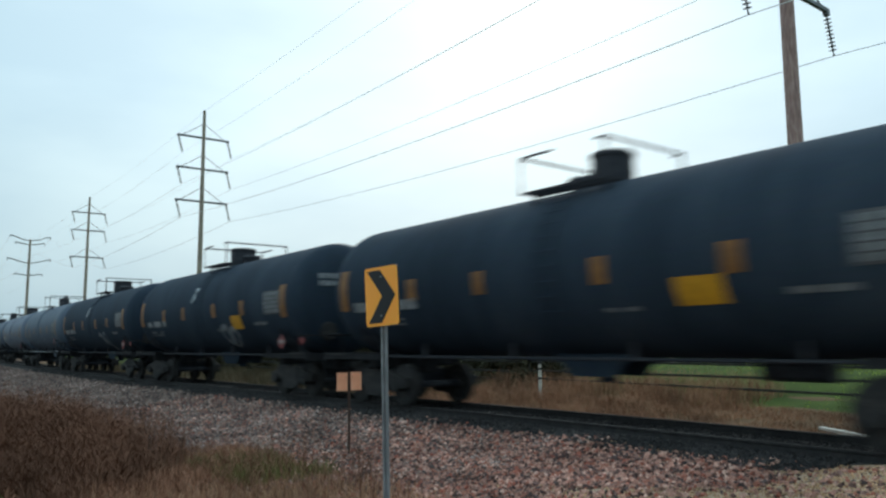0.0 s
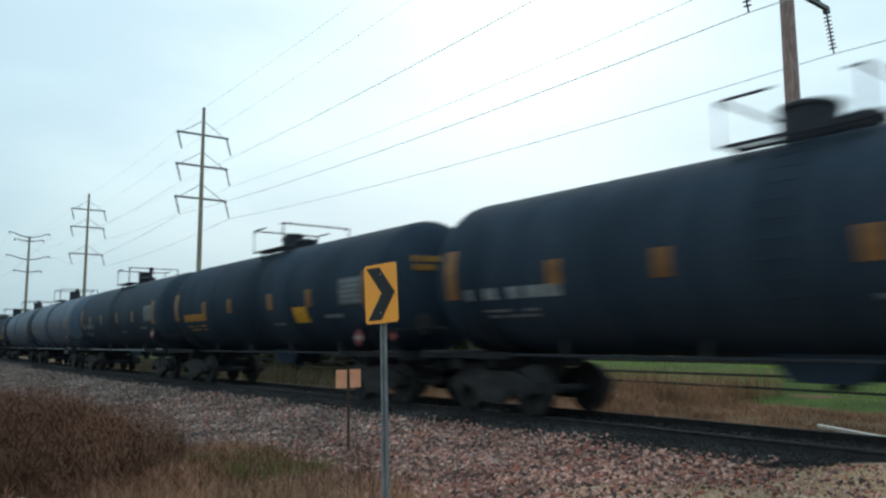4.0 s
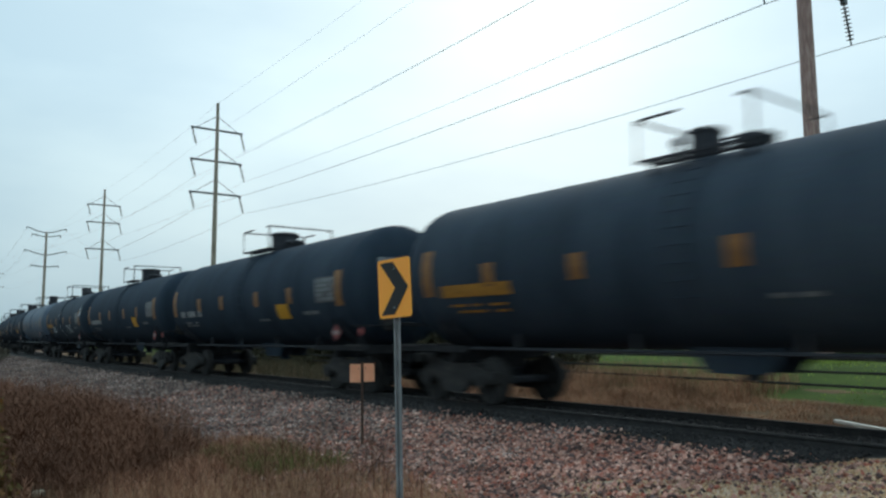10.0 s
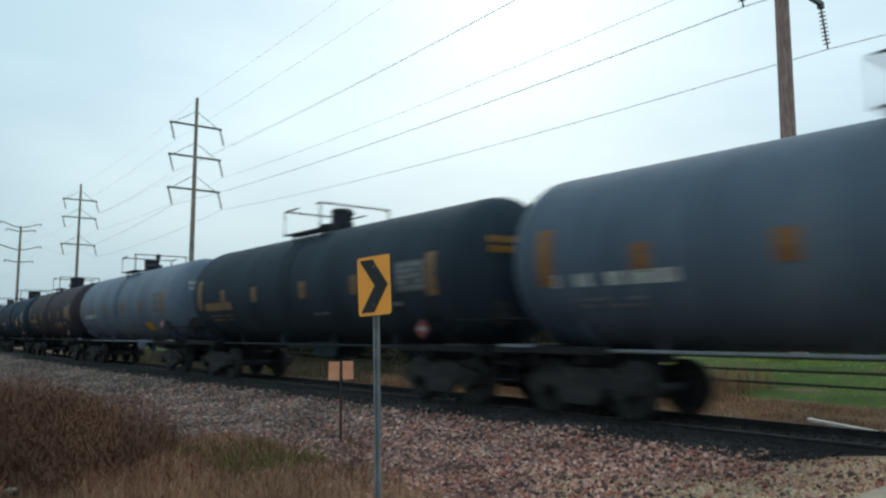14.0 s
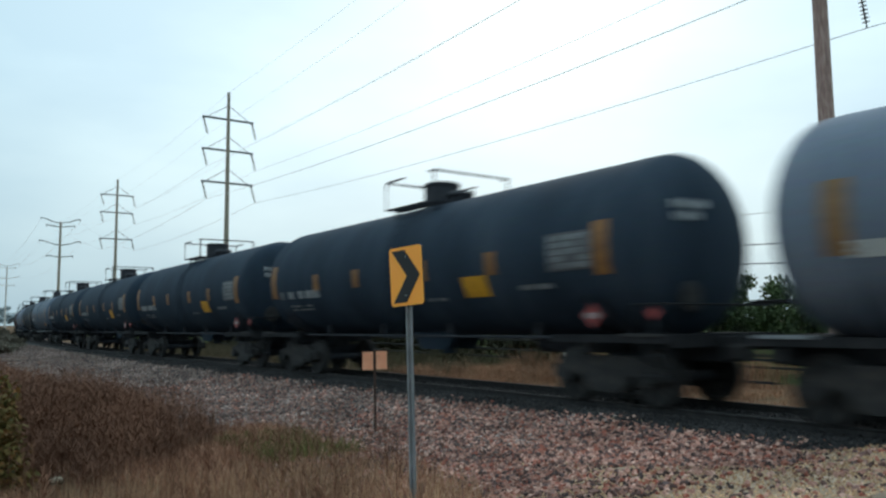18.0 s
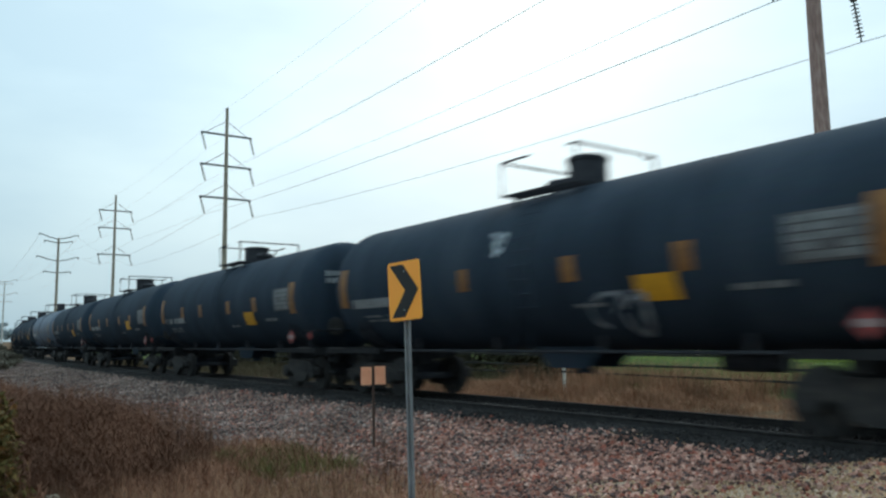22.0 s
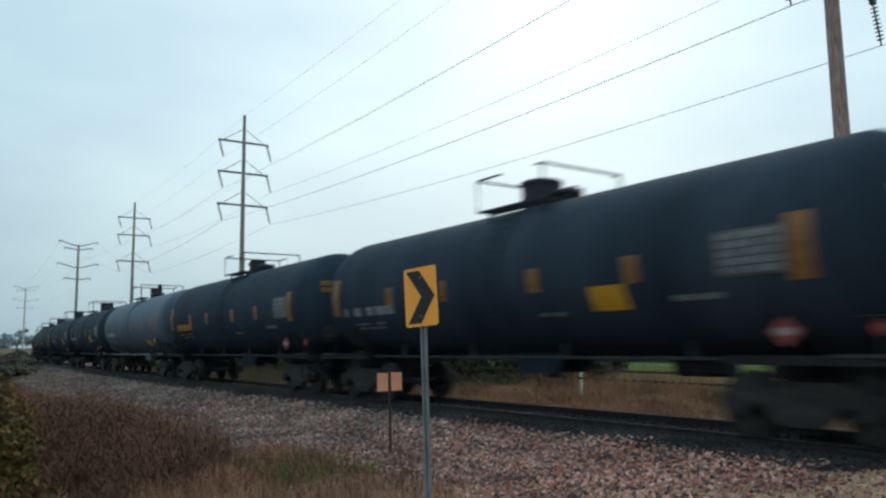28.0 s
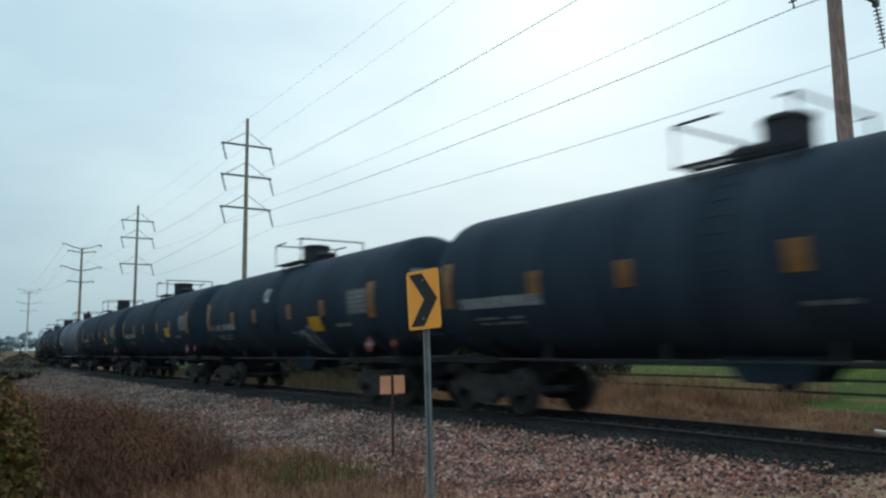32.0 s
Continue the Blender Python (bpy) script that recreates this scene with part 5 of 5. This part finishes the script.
tx, ty = polar(50.0, 62)
tree(tx, ty, 12.6, 5.2, 3, LEAF_OAK, "dark leafy oak beyond the green field", 0.14, 330, 80)
tx, ty = polar(70.2, 60)
tree(tx, ty, 15.5, 5.6, 5, LEAF_OAK, "broad dark oak with gaps in its crown beyond the field", 0.14, 430, 125, 0.56)
tx, ty = polar(76.0, 66)
tree(tx, ty, 13.0, 5.0, 8, LEAF_OAK, "dark leafy oak beyond the green field", 0.14, 330, 80)
for i, (a, d, h) in enumerate(((54.5, 66, 5.6), (57.0, 70, 6.4), (59.5, 68, 6.0), (62.0, 66, 6.2), (64.5, 62, 5.6), (67.0, 58, 7.4), (69.6, 63, 9.0), (72.6, 62, 8.6), (47.5, 60, 5.4), (51.5, 58, 5.6))):
    tx, ty = polar(a, d)
    shrub(tx, ty, h, 3.2, 20 + i, LEAF_BUSH, "green bushy shrub at the far edge of the field", 0.17, 190, 34 if h < 7 else 60)
for i in range(2, 22):
    s = 15.8 + i * 2.1
    p = lay(s, 10.4 + 0.9 * math.sin(i * 2.1))
    shrub(p.x, p.y, 2.9 + 0.5 * math.sin(i * 1.7), 1.8, 50 + i, LEAF_DULL, "dull olive-brown scrub behind the railway weeds", 0.07, 300, 36)
shrub(0.68, 10.3, 2.08, 1.0, 91, LEAF_AUTUMN, "autumn-coloured bush with olive and orange leaves on the verge", 0.045, 300, 44)
shrub(-0.65, 11.6, 1.98, 1.2, 92, LEAF_AUTUMN, "autumn-coloured bush with olive and orange leaves on the verge", 0.05, 300, 40)
# scrub along the near side of the track, far down the line
for i, (a, d, h) in enumerate(((-6.5, 48, 2.0), (-4.6, 60, 2.3), (-3.0, 82, 2.6), (-1.4, 105, 2.6), (0.2, 128, 3.0), (-8.5, 40, 2.2), (1.6, 165, 3.4),
                                (4.4, 55, 1.6), (5.4, 66, 1.7), (6.3, 58, 1.5), (6.9, 74, 1.8), (6.2, 86, 2.0), (7.2, 96, 2.1), (7.0, 120, 2.5), (7.4, 150, 2.9))):
    tx, ty = polar(a, d)
    shrub(tx, ty, h if i < 7 else 0.72 * h, 1.4 + 0.012 * d, 140 + i, LEAF_DULL if i < 7 else LEAF_VERGE, "dull brown-olive scrub on the verge down the line", 0.11, 200, 30)
for i in range(16):
    tx, ty = polar(-9 + i * 1.15, 395 + 18 * math.sin(i * 1.9))
    tree(tx, ty, 9.5 + 2.0 * math.sin(i * 2.3), 7.0, 120 + i, LEAF_FAR, "distant grey-green tree on the horizon", 0.6, 60, 26)


LEAF_HEDGE = island_material("grey_olive_leaves", [(0.1, 0.115, 0.105), (0.15, 0.165, 0.15), (0.2, 0.21, 0.19)])
for i in range(12):
    tx, ty = polar(-14 + i * 1.25, 250 + 14 * math.sin(i * 2.7))
    shrub(tx, ty, 5.2 + 1.3 * math.sin(i * 1.9), 5.5, 160 + i, LEAF_HEDGE, "distant grey-olive hedge bush on the horizon", 0.4, 90, 26)


# second, lower line of poles beyond the field
up = polar(55.9, 58)
for k, yy in enumerate((up[1] - 45, up[1], up[1] + 45)):
    pole = thing("utility_pole", pose(up[0], yy, -1.0), "weathered wooden utility pole with one crossarm beyond the field", "utility pole", "low utility poles")
    bm = bmesh.new()
    rod(bm, (0, 0, -0.5), (0, 0, 10.7), 0.17, 10, 0.11)
    smooth(bm)
    part("mast", bm, POLE_GREY, pole)
    bm = bmesh.new()
    box(bm, (2.2, 0.1, 0.13), pose(0, 0.12, 10.2), 0.01)
    part("crossarm", bm, POLE_GREY, pole)
    for ix in (-0.95, -0.4, 0.95):
        bm = bmesh.new()
        rod(bm, (ix, 0.12, 10.26), (ix, 0.12, 10.5), 0.05, 8, 0.03)
        part("pin_insulator", bm, GLASS_DARK, pole)
    bm = bmesh.new()
    rod(bm, (-0.3, 0, 8.2), (-0.3, 0, 9.1), 0.24, 12)
    part("transformer", bm, POST_GREY, pole)
for k in (-1, 0):
    for z, r in ((7.4, 0.035), (6.1, 0.04), (9.5, 0.015)):
        a, b = Vector((up[0] - 0.2, up[1] + 45 * k, z - 1 + 0.15)), Vector((up[0] - 0.2, up[1] + 45 * (k + 1), z - 1 + 0.15))
        wire(a, b, 0.5, r, BLACK_CABLE)


# ---- loose stone of the track bed ----
STONE = island_material("crushed_stone", [(0.096, 0.054, 0.046), (0.302, 0.113, 0.078), (0.395, 0.191, 0.145), (0.146, 0.079, 0.068), (0.468, 0.243, 0.185), (0.322, 0.102, 0.071), (0.104, 0.068, 0.064), (0.354, 0.180, 0.138), (0.260, 0.146, 0.123), (0.603, 0.360, 0.283), (0.062, 0.041, 0.037), (0.416, 0.225, 0.176), (0.224, 0.085, 0.062)], 0.9, 60.0, 0.3, True)


STONE_DARK = island_material("dark_crushed_stone", [(0.022, 0.021, 0.022), (0.042, 0.037, 0.036), (0.032, 0.03, 0.031), (0.062, 0.053, 0.05)], 0.85, 60.0, 0.3)


def bed_z(o):
    o = abs(o)
    pts = [(0, -0.155), (1.5, -0.155), (1.75, -0.2), (2.9, -0.33), (4.2, -0.5), (4.6, -0.56), (5.4, -0.56)]
    for (a, za), (b, zb) in zip(pts, pts[1:]):
        if o <= b:
            return za + (zb - za) * (o - a) / (b - a)
    return -0.56


def stones(name, n, s0, s1, o0, o1, lo, hi, seed, fade=0.0, mat=STONE, off_road=False):
    r = np.random.default_rng(seed)
    f = r.random(n)
    s = s0 * (s1 / s0) ** f
    edge = 0.35 * np.sin(s * 1.7) + 0.2 * np.sin(s * 4.1)
    o = o0 - fade * r.random(n) ** 3 * 1.2 + (o1 - o0) * r.random(n) + np.where(r.random(n) < 0.2, edge, 0)
    spots = [lay(a, b) for a, b in zip(s, o)]
    px, py = np.array([q.x for q in spots]), np.array([q.y for q in spots])
    drop = np.array([fall(a) for a in s])
    size = r.uniform(lo, hi, n) * (0.75 + 0.5 * r.random(n))
    pz = np.array([max(bed_z(v) + d, soil_z(x, y), road_z(x, y) if y < road_edge(x) + 0.9 else -9) for v, d, x, y in zip(o, drop, px, py)]) + size * 0.25
    cube = np.array([(x, y, z) for x in (-1, 1) for y in (-1, 1) for z in (-1, 1)], float)
    # a bare sandy streak at the corner of the crossing
    bare = ((px - 7.0) / 0.34) ** 2 + ((py - 6.55) / 1.15) ** 2 < 0.6 + 0.8 * r.random(n)
    drop_out = bare & (r.random(n) < 0.86)
    if off_road:
        drop_out |= py < np.array([road_edge(x) for x in px]) + r.normal(0.1, 0.22, n)
    kept = ~drop_out
    px, py, pz, size, n = px[kept], py[kept], pz[kept], size[kept], int(kept.sum())
    v = cube[None] * (0.55 + 0.65 * r.random((n, 8, 3)))
    v *= (np.array([1.0, 0.85, 0.7]) * (0.7 + 0.6 * r.random((n, 1, 3))))
    q = r.normal(size=(n, 4))
    q /= np.linalg.norm(q, axis=1)[:, None]
    w, x, y, z = q.T
    rot = np.stack([np.stack([1 - 2 * (y * y + z * z), 2 * (x * y - z * w), 2 * (x * z + y * w)], -1),
                    np.stack([2 * (x * y + z * w), 1 - 2 * (x * x + z * z), 2 * (y * z - x * w)], -1),
                    np.stack([2 * (x * z - y * w), 2 * (y * z + x * w), 1 - 2 * (x * x + y * y)], -1)], 1)
    v = np.einsum("nij,nkj->nki", rot, v) * size[:, None, None] * 0.6
    v += np.stack([px, py, pz], -1)[:, None, :]
    quads = np.array([(0, 1, 3, 2), (4, 6, 7, 5), (0, 4, 5, 1), (2, 3, 7, 6), (0, 2, 6, 4), (1, 5, 7, 3)])
    loops = ((np.arange(n) * 8)[:, None, None] + quads[None]).ravel()
    return raw_mesh(name, v.reshape(-1, 3), loops, np.full(n * 6, 4), mat)


STONE_DUSTY = island_material("dusty_grey_brown_stone", [(0.085, 0.064, 0.058), (0.2, 0.128, 0.108), (0.27, 0.185, 0.158), (0.13, 0.094, 0.083), (0.32, 0.23, 0.198), (0.21, 0.115, 0.095), (0.09, 0.075, 0.071),
                                                         (0.24, 0.172, 0.15), (0.4, 0.3, 0.262), (0.06, 0.048, 0.046)], 0.9, 60.0, 0.3, True)
stuff("ballast_stones", stones("ballast_stones", 32000, 3.9, 11.5, -5.3, -1.6, 0.021, 0.056, 31, 1.0, off_road=True), "crushed reddish grey ballast stones", "gravel")
stuff("mixed_ballast_stones", stones("mixed_ballast_stones", 11000, 9.0, 24.0, -5.4, -1.6, 0.021, 0.056, 39, 1.0), "reddish ballast stones among dusty ones", "gravel")
stuff("dusty_ballast_stones", stones("dusty_ballast_stones", 9000, 8.0, 22.0, -5.5, -1.6, 0.022, 0.056, 40, 1.0, STONE_DUSTY), "dusty grey-brown ballast stones", "gravel")
stuff("far_ballast_stones", stones("far_ballast_stones", 26000, 13.0, 80.0, -5.5, -1.6, 0.022, 0.056, 38, 1.0, STONE_DUSTY), "dusty grey-brown ballast stones down the line", "gravel")
stuff("ballast_crib_stones", stones("ballast_crib_stones", 24000, 4.3, 60.0, -1.85, 1.6, 0.03, 0.055, 32, 0.0, STONE_DARK), "dark crushed stones between the ties", "gravel")
STONE_SAND = island_material("sandy_pebbles", [(0.3, 0.17, 0.093), (0.54, 0.325, 0.18), (0.41, 0.255, 0.157), (0.66, 0.42, 0.25), (0.23, 0.148, 0.096), (0.74, 0.52, 0.345)], 0.9, 60.0, 0.3)
stuff("road_gravel", stones("road_gravel", 26000, 3.0, 9.5, -6.8, -1.2, 0.005, 0.021, 33, 1.0, STONE_SAND), "loose sandy gravel at the edge of the crossing road", "gravel")
stuff("toe_stones", stones("toe_stones", 9000, 13.0, 80.0, -6.9, -4.9, 0.022, 0.055, 36, 0.3, STONE_DUSTY), "crushed ballast stones spread along the foot of the bed", "gravel")
stuff("edge_stones", stones("edge_stones", 1300, 3.0, 5.6, -5.2, -1.5, 0.012, 0.045, 37, 0.3), "loose ballast stones strewn over the edge of the sandy road", "gravel")
stuff("spilled_stones", stones("spilled_stones", 2600, 4.4, 8.6, -7.2, -4.2, 0.02, 0.05, 35, 0.6), "ballast stones spilled on the sandy verge", "gravel")
stuff("far_shoulder_stones", stones("far_shoulder_stones", 12000, 4.3, 50.0, 1.5, 4.2, 0.028, 0.06, 34), "crushed stones on the far shoulder", "gravel")

rnd_rock = random.Random(4)
bm = bmesh.new()
bmesh.ops.create_icosphere(bm, subdivisions=2, radius=0.085)
for v in bm.verts:
    v.co *= 0.8 + 0.35 * rnd_rock.random()
    v.co.z *= 0.62
ob = part("rock", bm, material("pale_limestone", (0.34, 0.28, 0.21), 0.9, 0, 0.4, 8, 60, 0.5))
ob.matrix_basis = pose(1.95, 10.25, soil_z(1.95, 10.25) + 0.03)
tagged(ob, "pale limestone rock lying in the dead grass", "rock")

# ---- ties ----
bed = bpy.data.objects["ballast_bed"]
bmt = bmesh.new()
box(bmt, (2.6, 0.23, 0.17), None, 0.012)
tie_mesh = bpy.data.meshes.new("tie")
bmt.to_mesh(tie_mesh)
bmt.free()
tie_mesh.materials.append(TIE)
for i in range(230):
    s = 3.7 + i * 0.5
    share("tie", tie_mesh, bed, lay_pose(s, random.uniform(-0.03, 0.03), -0.225 + random.uniform(-0.006, 0.006)) @ pose(0, 0, 0, 0, 0, random.uniform(-0.8, 0.8)))


# ---- motion ----
def roll_wheels(n, car):
    """The wheels turn on their axles while the car goes by; further off their plain discs look the same at any angle."""
    near = [k / FPS for k in range(32 * FPS + 1) if -12.0 < car_middle(n, k / FPS) < 42.0]
    if len(near) < 2:
        return
    times = sorted({0.0, *near, 32.0})
    for wheel, x, dy in WHEELS[car.name]:
        def turned(t):
            t = min(max(t, near[0]), near[-1])
            turn = Matrix.Rotation(-SPEED * (t - near[0]) / WHEEL_R, 4, "X")
            return Matrix.Translation((x * 0.79, dy, WHEEL_R)) @ turn @ pose(0, 0, 0, 0, -90 * x, 0)
        walk(wheel, [(t, turned(t)) for t in times])


def motions():
    for n, car in CARS.items():
        walk(car, [(t, lay_pose(car_middle(n, t))) for t in range(0, 33, 2)])
        roll_wheels(n, car)


motions()
